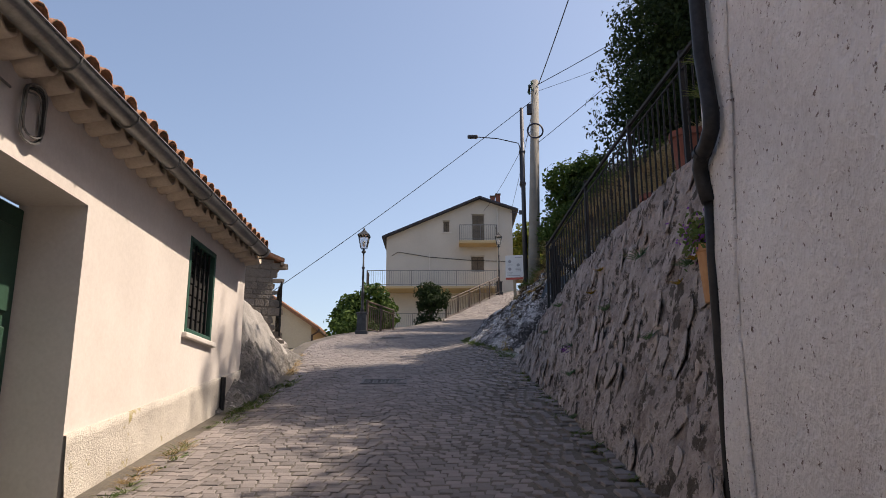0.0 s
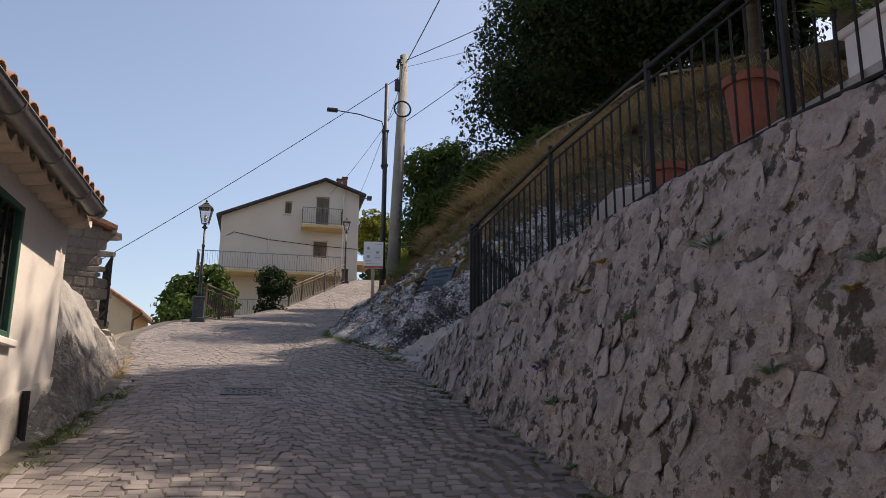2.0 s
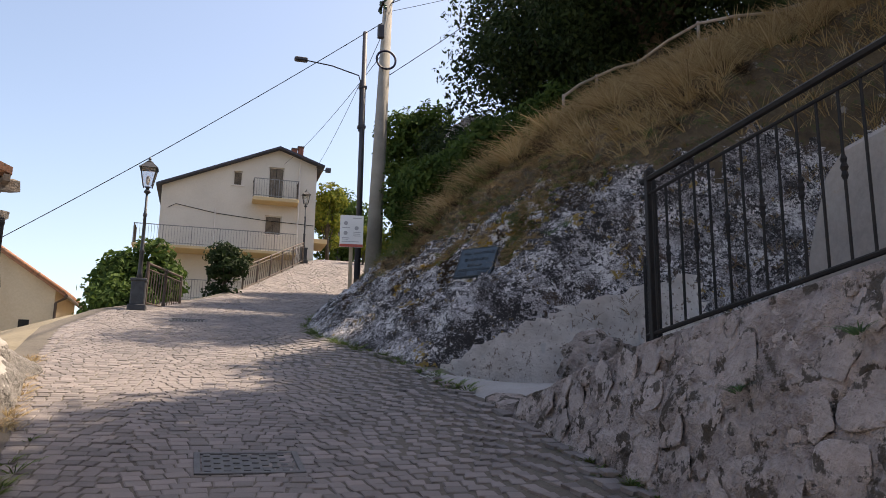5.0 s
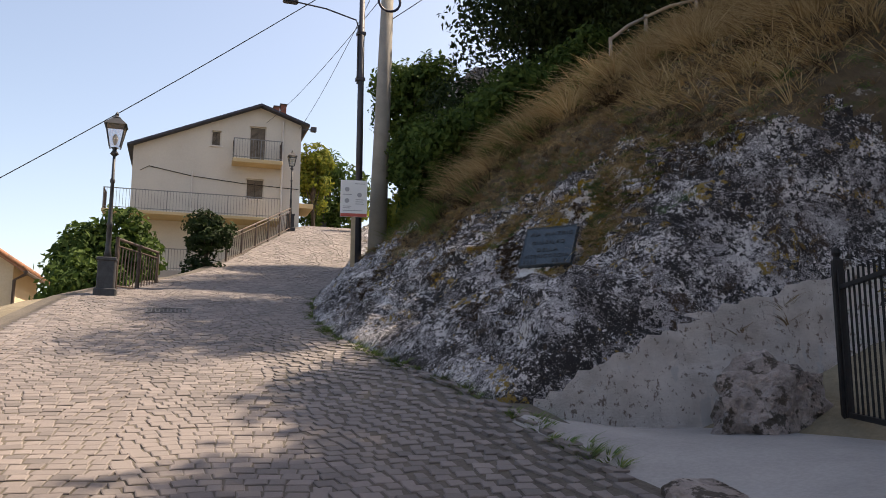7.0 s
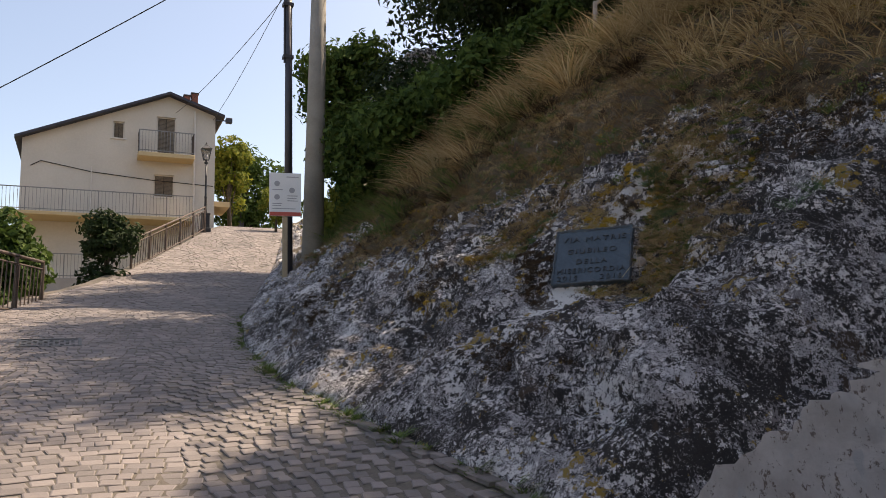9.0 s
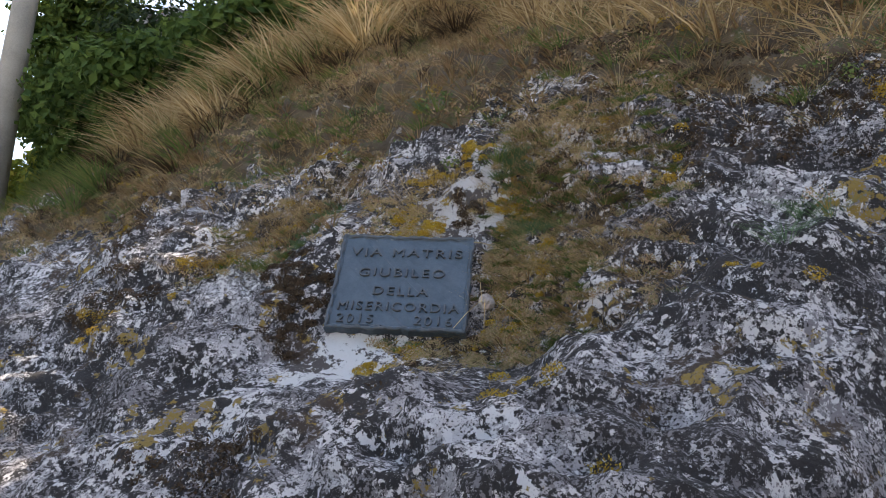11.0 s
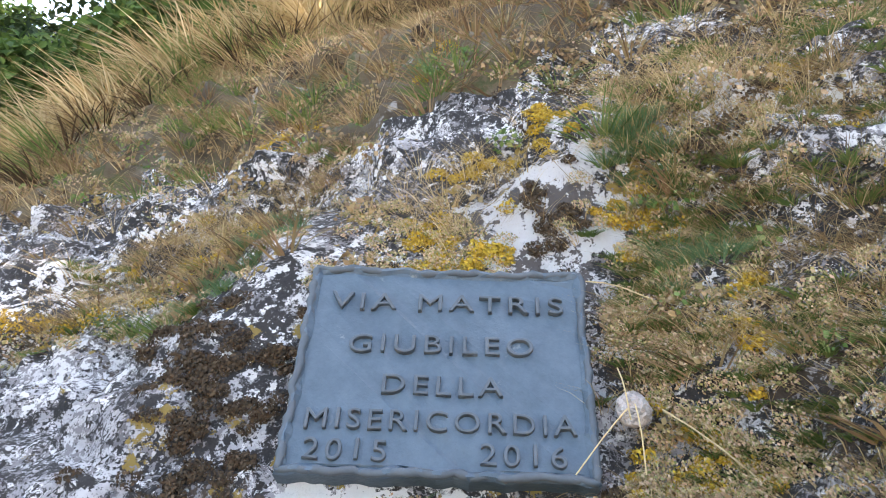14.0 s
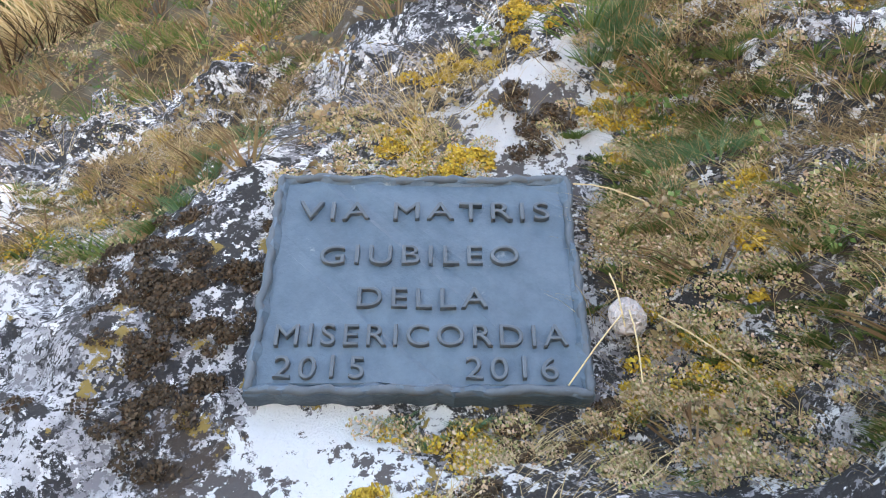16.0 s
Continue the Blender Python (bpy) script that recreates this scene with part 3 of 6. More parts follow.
# ---- hillside ----
def hillside():
    def spaced(stops):
        out = []
        for a, b, d in stops:
            n = max(1, round((b - a) / d))
            out += [a + (b - a) * k / n for k in range(n)]
        return out + [stops[-1][1]]

    ys = spaced([(-4, 8, 0.4), (8, 13.4, 0.14), (13.4, 15.2, 0.035), (15.2, 18.6, 0.022), (18.6, 22, 0.045), (22, 30, 0.12), (30, 52, 0.5)])
    ss = spaced([(-0.12, 0.4, 0.05), (0.4, 3.2, 0.024), (3.2, 5.0, 0.06), (5.0, 9, 0.2), (9, 30, 1.5)])
    n = len(ss)
    g = Geo()
    g.v = [tuple(hill_point(s, y)) for y in ys for s in ss]
    for j in range(len(ys) - 1):
        for i in range(n - 1):
            x, y, z = g.v[j * n + i]
            s = ss[i]
            top = 2.84 + 0.60 * (x - 1.1) - 0.06 * (x - 1.1) ** 2 + 0.07 * nz(x, y, z, 4)
            grassy = veg(x, y, s)
            m = 2 if (y < 14.75 + 0.1 * nz(x, y, z, 3) and z < top and x < 4.4 and y > 13.3) else (1 if grassy > 0.15 else 0)
            r = Vector((x, y, z)) - PL_C
            if m == 1 and bare_zone(r):
                m = 0
            g.f.append((j * n + i, j * n + i + 1, (j + 1) * n + i + 1, (j + 1) * n + i))
            g.mi.append(m)
    ob = part("hillside", g, [M_ROCK, M_SOIL, M_PATCH], smooth=True)
    tagged(ob, "steep lichened limestone slope with cement patch at its foot", "rock slope", kind="structure")


def scatter(name, label, mat, spots, size, blades, width, lean, rnd, category="grass", seg=2, curl=0.6):
    """Tufts of bent blades at spots (points with a size factor), as one mesh."""
    vs, fs = [], []
    for p, k in spots:
        for _ in range(blades):
            a = rnd.uniform(0, 6.283)
            h = size * k * rnd.uniform(0.5, 1.15)
            r = rnd.random() ** 0.7 * size * k * 0.45
            w = width * rnd.uniform(0.6, 1.3)
            b = Vector((p[0] + r * math.cos(a) * 0.7, p[1] + r * math.sin(a), p[2] - 0.012 + r * math.cos(a) * 0.6))
            d = Vector((math.cos(a) * lean - 0.18, math.sin(a) * lean, 1)).normalized()
            side = Vector((-math.sin(a + 0.6), math.cos(a + 0.6), 0)) * w
            base = len(vs)
            for q in range(seg):
                f = q / seg
                c = b + d * h * f + Vector((math.cos(a), math.sin(a), -0.4)) * (h * curl * f * f)
                vs += [c - side * (1 - 0.5 * f), c + side * (1 - 0.5 * f)]
            vs.append(b + d * h + Vector((math.cos(a), math.sin(a), -0.4)) * (h * curl))
            for q in range(seg - 1):
                fs.append((base + 2 * q, base + 2 * q + 1, base + 2 * q + 3, base + 2 * q + 2))
            fs.append((base + 2 * seg - 2, base + 2 * seg - 1, base + 2 * seg))
    me = bpy.data.meshes.new(name)
    me.from_pydata([tuple(v) for v in vs], [], fs)
    me.materials.append(mat)
    return tagged(new(name, me), label, category, kind="stuff")


ground_sheet()
ROAD = road_bed()
hillside()
drain_grate((-0.78, 11.75, road_at(-0.78, 11.75) + 0.004), 0.66, 0.5, math.atan(0.19))
drain_grate((-1.4, 22.2, road_at(-1.4, 22.2) + 0.004), 0.7, 0.6, math.atan(0.18))

# concrete apron before the gate
g = Geo()
ys = [10.6 + 0.2 * k for k in range(20)]
for y in ys:
    a, b = (1.62 - 0.10 * (y - 10.6) if y < 13.0 else 1.38 - 0.17 * (y - 13.0)), 4.6
    za = max(lerp_table([(10.6, 3.04), (10.85, 3.0), (12.0, 2.76), (12.9, 2.56), (14.4, 2.86)], y), road_at(a, y) + 0.02)
    g.v.append((a - 0.16, y, road_at(a - 0.16, y) - 0.015))
    for k in range(9):
        x = a + (b - a) * (k / 8) ** 1.6
        f = min(1.0, (x - a) / 0.9)
        g.v.append((x, y, za + (2.86 + 0.015 * nz(x, y, 0, 1.2) - za) * f))
g.f = [(j * 10 + i, j * 10 + i + 1, j * 10 + 11 + i, j * 10 + 10 + i) for j in range(len(ys) - 1) for i in range(9)]
g.mi = [0] * len(g.f)
tagged(part("pavement", g, M_CONCRETE, smooth=True), "pale concrete apron in front of the garden gate", "pavement", kind="structure")


def boulder(name, at, size, mat, label, seed):
    bm = bmesh.new()
    bmesh.ops.create_icosphere(bm, subdivisions=4, radius=1.0)
    for p in bm.verts:
        q = p.co.copy()
        d = 1 + 0.35 * fbm(q.x + seed, q.y, q.z, 1.4, 4)
        p.co = Vector((q.x * size[0] * d, q.y * size[1] * d, q.z * size[2] * d))
    me = bpy.data.meshes.new(name)
    bm.to_mesh(me)
    bm.free()
    me.materials.append(mat)
    ob = tagged(new(name, me), label, "rock")
    ob.location = at
    return ob


# this first rock is made up: it fills in for a shaded hollow
boulder("boulder", (2.88, 13.92, 2.98), (0.46, 0.22, 0.40), M_MORTAR, "brown rock in place of a shaded hollow under the cement patch", 3)
boulder("stone_chunk", (1.32, 13.35, 2.66), (0.09, 0.06, 0.035), M_ROCK, "small dark stone on the concrete apron", 8)


# ---- house beside the lane (cream wall) ----
def cream_house():
    wx, y1, y0 = -2.45, 10.02, -6.0
    def top(y):
        return 3.80
    # wall in blocks round the openings
    door, win = (4.32, 5.64, 3.14), (7.87, 8.74, 2.51, 3.49)
    g = Geo()
    bx = -2.95
    for a, b, lo, hi in ((y0, door[0], -2.0, 3.68), (door[1], win[0], 0.6, 3.68), (win[1], y1, 1.0, 3.68)):
        g.box((bx, a, lo), (wx, b, hi))
    g.box((bx, door[0], door[2]), (wx, door[1], 3.68))
    g.box((bx, win[0], 0.8), (wx, win[1], win[2]))
    g.box((bx, win[0], win[3]), (wx, win[1], 3.68))
    wall = part("wall_west", g, M_WALL)
    tagged(wall, "cream plastered house wall with deep openings", "wall", kind="structure")
    g = Geo().box((-7.5, y1 - 0.45, 0.2), (bx - 0.002, y1, 3.68)).box((-7.5, y0, -2.5), (bx - 0.002, y0 + 0.4, 3.68)).box((-7.9, y0, -3), (-7.5, y1, 3.68))
    tagged(part("wall_back", g, M_WALL), "plain plastered rear and end walls", "wall", kind="structure")
    # rough plinth, sloping with the lane
    g = Geo()
    ys = [door[1] + 0.002 + (y1 - door[1]) * k / 60 for k in range(61)]
    for y in ys:
        t = 1.53 + (y - 5.64) * 0.178 + 0.02 * nz(0, y, 0, 3)
        for k in range(9):
            z = road_at(wx, y) - 0.15 + (t - road_at(wx, y) + 0.15) * k / 8
            g.v.append((wx + 0.022 + 0.012 * nz(y, z, 0, 6) + (0.10 * max(0, (0.30 - (z - road_at(wx, y)))) if y < 9 else 0), y, z))
        g.v.append((wx - 0.01, y, t + 0.004))
    g.f = [(j * 10 + i, j * 10 + 10 + i, j * 10 + 11 + i, j * 10 + i + 1) for j in range(60) for i in range(9)]
    g.mi = [0] * len(g.f)
    tagged(part("baseboard", g, M_PLINTH, smooth=True), "rough grey rendered plinth along the wall foot", "plinth", kind="structure")
    # door in its reveal
    d = thing("door_1", "dark green panelled wooden door in a deep reveal", "door", kind="structure", at=(-2.90, 4.98, 0.9))
    g = Geo().box((-0.05, -0.65, 0), (0.0, -0.02, 2.2), bevel=0.006)
    part("door_leaf", g, M_GREEN, d)
    part("door_leaf", Geo().box((-0.05, 0.02, 0), (0.0, 0.65, 2.2), bevel=0.006), M_GREEN, d)
    for c in (-0.335, 0.335):
        for z0, z1 in ((0.15, 0.75), (0.85, 1.35), (1.45, 2.05)):
            part("panel", Geo().box((0.0, c - 0.22, z0), (0.022, c + 0.22, z1), bevel=0.018), M_GREEN, d)
    part("door_handle", Geo().tube([(0.0, 0.08, 1.05), (0.05, 0.08, 1.05), (0.05, 0.18, 1.05)], 0.009), M_IRON, d)
    part("threshold", Geo().box((-0.1, -0.65, -0.2), (0.4, 0.65, 0.0), bevel=0.01), M_CONCRETE, d)
    # barred window
    w = thing("window_1", "small window with green frame and black bars", "window", kind="structure", at=(wx, 8.305, 2.51))
    hw, h = 0.435, 0.98
    for lo, hi in (((-0.10, -hw, 0), (0.008, -hw + 0.05, h)), ((-0.10, hw - 0.05, 0), (0.008, hw, h)), ((-0.10, -hw + 0.05, 0), (0.008, hw - 0.05, 0.05)), ((-0.10, -hw + 0.05, h - 0.05), (0.008, hw - 0.05, h))):
        part("window_frame", Geo().box(lo, hi, bevel=0.005), M_GREENFRAME, w)
    for k in range(5):
        y = -hw + 0.11 + k * 0.15
        part("bar", Geo().box((-0.035, y - 0.012, 0.05), (-0.012, y + 0.012, h - 0.05), bevel=0.003), M_IRON, w)
    # slats coloured as dark as the unlit inside of the window
    for k in range(7):
        z = 0.08 + k * 0.118
        part("slat", Geo().box((-0.115, -hw + 0.05, z), (-0.075, hw - 0.05, z + 0.1)), M_DARK, w)
    part("window_sill", Geo().box((-0.12, -hw - 0.06, -0.055), (0.05, hw + 0.06, -0.002), bevel=0.008), M_WHITESILL, w)
    # roof slab and tiles
    roof = thing("roof", "old terracotta barrel-tile roof with patchy lichen", "roof", kind="structure", at=(0, 0, 0))
    g = Geo()
    ex, ez, rx, rz = -2.20, 3.79, -5.2, 4.9
    g.add([(ex, y0 - 0.2, ez), (ex, y1 - 0.1, ez), (rx, y1 - 0.1, rz), (rx, y0 - 0.2, rz), (-7.9, y0 - 0.2, 4.0), (-7.9, y1 - 0.1, 4.0)], [(0, 1, 2, 3), (3, 2, 5, 4)])
    g.add([(ex, y0 - 0.2, ez - 0.05), (ex, y1 - 0.1, ez - 0.05), (rx, y1 - 0.1, rz - 0.05), (rx, y0 - 0.2, rz - 0.05), (-7.9, y0 - 0.2, 3.95), (-7.9, y1 - 0.1, 3.95)], [(3, 2, 1, 0), (4, 5, 2, 3)])
    part("roof_deck", g, M_TILEPLASTER, roof)
    dirx = Vector((rx - ex, 0, rz - ez)).normalized()
    rnd = random.Random(11)
    tiles = []
    for v in range(4):
        t = Geo()
        L, n = 0.42, 7
        for q in (0, 1):
            r = 0.105 - 0.018 * q + rnd.uniform(-0.004, 0.004)
            for th in (0, 0.014):
                for a in range(n):
                    w_ = math.pi * a / (n - 1)
                    t.v.append((-q * L, (r - th) * math.cos(w_), (r - th) * math.sin(w_) * 0.85))
        def idx(q, o, a):
            return (q * 2 + o) * n + a
        for a in range(n - 1):
            t.f += [(idx(0, 0, a), idx(0, 0, a + 1), idx(1, 0, a + 1), idx(1, 0, a)), (idx(0, 1, a + 1), idx(0, 1, a), idx(1, 1, a), idx(1, 1, a + 1)), (idx(0, 0, a + 1), idx(0, 0, a), idx(0, 1, a), idx(0, 1, a + 1))]
        t.mi = [0] * len(t.f)
        tiles.append(t.mesh("tile", M_TILE, True))
    pitch_ang = math.atan2(rz - ez, ex - rx)
    for row in range(4):
        y = 1.0
        while y < y1 - 0.2:
            ob = new("tile", tiles[rnd.randrange(4)])
            p = Vector((ex + 0.04, y, ez + 0.03)) + dirx * (row * 0.33)
            ob.matrix_world = pose(p.x, p.y + rnd.uniform(-0.012, 0.012), p.z + rnd.uniform(-0.008, 0.014), rnd.uniform(-3, 3), math.degrees(pitch_ang) + rnd.uniform(-2, 3) - 5, rnd.uniform(-4, 4))
            ob.parent = roof
            y += 0.215
    g = Geo()
    for row in range(4, 11):
        y = y0
        while y < y1 - 0.2:
            p = Vector((ex + 0.06, y, ez + 0.035)) + dirx * (row * 0.33)
            g.tube([p, p + dirx * 0.36], [0.1, 0.08], 8)
            y += 0.215
    for row in range(4):
        y = y0
        while y < 0.9:
            p = Vector((ex + 0.06, y, ez + 0.035)) + dirx * (row * 0.33)
            g.tube([p, p + dirx * 0.36], [0.1, 0.08], 8)
            y += 0.215
    part("far_tiles", g, M_TILE, roof, smooth=True)["kind"] = "stuff"
    # plastered tile course under the eave
    cm = []
    for v in range(3):
        t = Geo()
        n = 7
        for q, (x, r) in enumerate(((0.20, 0.105), (0.0, 0.115))):
            for th in (0, 0.03):
                for a in range(n):
                    w_ = math.pi * a / (n - 1)
                    t.v.append((x, (r - th) * math.cos(w_), -(r - th) * math.sin(w_) * 0.8))
        for a in range(n - 1):
            t.f += [(a + 1, a, 2 * n + a, 2 * n + a + 1), (n + a, n + a + 1, 3 * n + a + 1, 3 * n + a), (a, a + 1, n + a + 1, n + a)]
        t.add([(0.2, 0.11, 0.02), (0.2, -0.11, 0.02), (0, -0.11, 0.02), (0, 0.11, 0.02)], [(0, 1, 2, 3)])
        t.mi = [0] * len(t.f)
        cm.append(t.mesh("eave_tile", M_TILEPLASTER, True))
    y = 0.6
    while y < y1:
        ob = new("eave_tile", cm[rnd.randrange(3)])
        ob.matrix_world = pose(wx - 0.02, y, 3.72 + rnd.uniform(-0.01, 0.01), 0, -6 + rnd.uniform(-3, 3), rnd.uniform(-3, 3))
        ob.parent = roof
        y += 0.235
    # gutter
    gt = thing("gutter", "half-round weathered zinc gutter on strap brackets", "gutter", at=(0, 0, 0))
    g = Geo()
    n, r, gx, gz = 9, 0.08, -2.17, 3.765
    ys = [0.2, 2.2, 4.2, 6.2, 8.2, y1 - 0.25]
    for y in ys:
        for rr in (r, r - 0.006):
            for a in range(n):
                w_ = math.pi * (1 + a / (n - 1))
                g.v.append((gx + rr * math.cos(w_), y, gz + rr * math.sin(w_)))
    for k in range(len(ys) - 1):
        for a in range(n - 1):
            o, e = k * 2 * n, (k + 1) * 2 * n
            g.f += [(o + a, o + a + 1, e + a + 1, e + a), (o + n + a + 1, o + n + a, e + n + a, e + n + a + 1)]
    g.mi = [0] * len(g.f)
    g.add([(gx + r * math.cos(math.pi * (1 + a / 8)), y1 - 0.25, gz + r * math.sin(math.pi * (1 + a / 8))) for a in range(9)], [tuple(range(9))])
    part("channel", g, M_GUTTER, gt, smooth=True)
    part("rim", Geo().tube([(gx + r, 0.2, gz + 0.004), (gx + r, y1 - 0.25, gz + 0.004)], 0.009, 6), M_GUTTER, gt)
    for y in [1.0, 1.9, 2.8, 3.7, 4.6, 5.5, 6.4, 7.3, 8.2, 9.1, 9.65]:
        part("bracket", Geo().tube([(gx + (r + 0.006) * math.cos(math.pi * (1 + a / 8)), y, gz + (r + 0.006) * math.sin(math.pi * (1 + a / 8))) for a in range(9)], 0.009, 5), M_GUTTER, gt)
    # coil of cable on the wall and the cable along the eave
    c = thing("cable_coil", "loose coil of grey cable hanging on the wall", "cable", at=(wx + 0.04, 4.72, 3.43))
    for k in range(5):
        r_ = 0.125 + 0.012 * (k % 3)
        part("loop", Geo().tube([(0.012 * math.sin(3 * a) + 0.006 * k - 0.01, r_ * math.sin(a), r_ * 1.25 * math.cos(a) + 0.01 * k) for a in [2 * math.pi * q / 20 for q in range(21)]], 0.007, 5), (M_CABLE if k % 2 else M_GUTTER), c)
    tagged(part("wall_cable", Geo().tube([(wx + 0.012, y, 3.52 + 0.02 * math.sin(y * 2)) for y in [0.5 + 0.25 * k for k in range(17)]], 0.009, 5), M_GUTTER), "thin grey cable clipped under the eave", "cable")
    # thin dark drainpipe stub at the plinth's end
    tagged(part("drainpipe_stub", Geo().tube([(wx + 0.055, 9.15, road_at(wx, 9.1) + 0.02), (wx + 0.055, 9.15, 2.16)], 0.03, 8), M_BLACKPIPE), "short black drainpipe stub on the plinth", "pipe")


cream_house()


# ---- cement-coated rock beyond the cream house ----
def mound():
    g = Geo()
    nu, nv = 110, 110
    for j in range(nv + 1):
        y = 8.9 + 7.0 * j / nv
        x0 = -2.22 if y < 10.5 else -2.22 - (y - 10.5) * 0.085
        before = min(1.0, max(0.0, (y - 8.9) / 1.1))
        after = min(1.0, max(0.0, (y - 9.95) / 0.35))
        z0 = road_at(x0, y) - 0.08
        zc = lerp_table([(10.0, 3.22), (11.0, 3.40), (12.5, 3.38), (14, 3.33), (15.2, 3.12), (15.9, 2.95)], y)
        xc = lerp_table([(8.9, -2.50), (10.0, -2.56), (11.0, -2.78), (12.5, -2.85), (14, -2.94), (15.9, -3.0)], y)
        low = z0 + 0.08 + 0.50 * before
        zc = low + (zc - low) * after
        for i in range(nu + 1):
            u = i / nu
            if u < 0.6:
                f = u / 0.6
                x, z = x0 + (xc - x0) * f, z0 + (zc - z0) * (f ** 0.85)
            else:
                f = (u - 0.6) / 0.4
                x, z = xc - 2.2 * f, zc + 0.06 * math.sin(f * 3.14)
            rocky = max(0.0, 1 - (z - z0) / 0.7)
            q = (x * 1.6 + z * 0.9 + 0.25 * y) * 3.0 + fbm(x, y, z, 1.4, 2)
            d = ((0.035 + 0.08 * rocky) * fbm(x, y, z, 2.0, 5) + 0.16 * rocky * (abs(q % 1.0 - 0.5) - 0.25)) * min(1, u * 10)
            g.v.append((x + d * 0.8, y, z + d * 0.5))
    for j in range(nv):
        for i in range(nu):
            x, y, z = g.v[j * (nu + 1) + i]
            g.f.append((j * (nu + 1) + i, (j + 1) * (nu + 1) + i, (j + 1) * (nu + 1) + i + 1, j * (nu + 1) + i + 1))
            # the low part gets the darker rock, which holds the house's shadow too
            g.mi.append(0 if (z - road_at(-2.3, y) > 0.46 + 0.3 * nz(x, y, z, 1.5) - 0.08 * max(0, y - 12)) else 1)
    tagged(part("rock_mound", g, [M_MOUND, M_SHADOWROCK], smooth=True), "cement-coated rock outcrop beside the house wall", "rock", kind="structure")


mound()


def stone_shed():
    """The old rubble building behind the mound."""
    x1, ya, yb = -2.86, 13.4, 15.0
    t = thing("stone_shed", "small old shed of dark rubble stone", "shed", at=(x1, ya, 3.0))
    t.rotation_euler = (0, 0, 0.36)
    part("wall", Geo().box((-3.0, 0, -1.0), (0, yb - ya, 1.46)), M_SHEDSTONE, t)
    rnd = random.Random(3)
    vs = []
    for v in range(4):
        g = Geo().box((-0.5, -0.5, -0.5), (0.5, 0.5, 0.5), bevel=0.16)
        g.v = [tuple(c + rnd.uniform(-0.06, 0.06) for c in p) for p in g.v]
        vs.append(g.mesh("stone", M_SHEDSTONE))
    for face in ("south", "east"):
        z = -0.2
        while z < 1.4:
            h = rnd.uniform(0.06, 0.15)
            a = -2.4 if face == "south" else 0.05
            while a < (0.0 if face == "south" else yb - ya - 0.1):
                w = rnd.uniform(0.09, 0.30)
                ob = new("stone", vs[rnd.randrange(4)])
                p = (a + w / 2, 0.0, z + h / 2) if face == "south" else (0.0, a + w / 2, z + h / 2)
                sc = (w - 0.010, 0.022, h - 0.010) if face == "south" else (0.022, w - 0.010, h - 0.010)
                ob.matrix_world = Matrix.LocRotScale(p, Euler((0, rnd.uniform(-0.12, 0.12) if face == "south" else 0, 0)), sc)
                ob.parent = t
                a += w
            z += h
    g = Geo()
    g.add([(0.16, -0.15, 1.47), (0.16, yb - ya + 0.2, 1.47), (-1.6, yb - ya + 0.2, 2.11), (-1.6, -0.15, 2.11), (0.16, -0.15, 1.41), (0.16, yb - ya + 0.2, 1.41), (-1.6, yb - ya + 0.2, 2.05), (-1.6, -0.15, 2.05)],
          [(0, 1, 2, 3), (7, 6, 5, 4), (4, 5, 1, 0), (5, 6, 2, 1), (7, 4, 0, 3)])
    part("roof", g, M_TILE, t)
    part("fascia", Geo().box((0.10, -0.16, 1.35), (0.15, yb - ya + 0.2, 1.405)), M_SHUTTER, t)
    # iron railing panel by the shed
    f = thing("railing", "short black iron railing panel beside the shed", "railing", at=(-2.71, 13.42, 3.22))
    f.rotation_euler = (0, 0, 0.28)
    for z in (0.10, 0.46, 0.80):
        part("rail", Geo().box((-0.02, 0, z), (0.02, 1.0, z + 0.04), bevel=0.006), M_IRON, f)
    for k in range(7):
        part("bar", Geo().box((-0.016, 0.005 + k * 0.155, -0.08), (0.016, 0.05 + k * 0.155, 0.86 if k % 6 == 0 else 0.82), bevel=0.005), M_IRON, f)
    # low annex with a tiled roof further on, its end towards the lane
    a = thing("annex", "low ochre annex with a red tiled roof", "building", at=(-5.62, 33.2, 5.62))
    g = Geo().add([(-5, 0, -6.5), (0, 0, -6.5), (0, 0, 0.36), (-2.6, 0, 2.1), (-5, 0, 0.5), (-5, 4, -6.5), (0, 4, -6.5), (0, 4, 0.36), (-2.6, 4, 2.1), (-5, 4, 0.5)],
                  [(0, 1, 2, 3, 4), (9, 8, 7, 6, 5), (1, 6, 7, 2), (0, 4, 9, 5)])
    part("wall", g, M_FARWALL, a)
    d = Vector((-2.9, 0, 1.94))
    g = Geo()
    g.add([(0.30, -0.25, 0.22), (0.30, 4.3, 0.22), (-2.6, 4.3, 2.16), (-2.6, -0.25, 2.16), (0.30, -0.25, 0.15), (0.30, 4.3, 0.15), (-2.6, 4.3, 2.09), (-2.6, -0.25, 2.09), (-5.2, -0.25, 0.4), (-5.2, 4.3, 0.4)],
          [(0, 1, 2, 3), (7, 6, 5, 4), (4, 5, 1, 0), (5, 6, 2, 1), (7, 4, 0, 3), (3, 2, 9, 8)])
    rf = part("roof", g, M_TILE, a)
    tm = Geo().tube([(0, 0, 0), d.normalized() * 3.45], [0.085, 0.085], 8).mesh("roof_tile", M_TILE, True)
    y = -0.17
    while y < 4.3:
        ob = new("roof_tile", tm)
        ob.location, ob.parent = (0.33, y, 0.24), rf
        y += 0.2
    part("gutter", Geo().tube([(0.36, -0.3, 0.15), (0.36, 4.3, 0.15)], 0.055, 8), M_RUSTIRON, a)
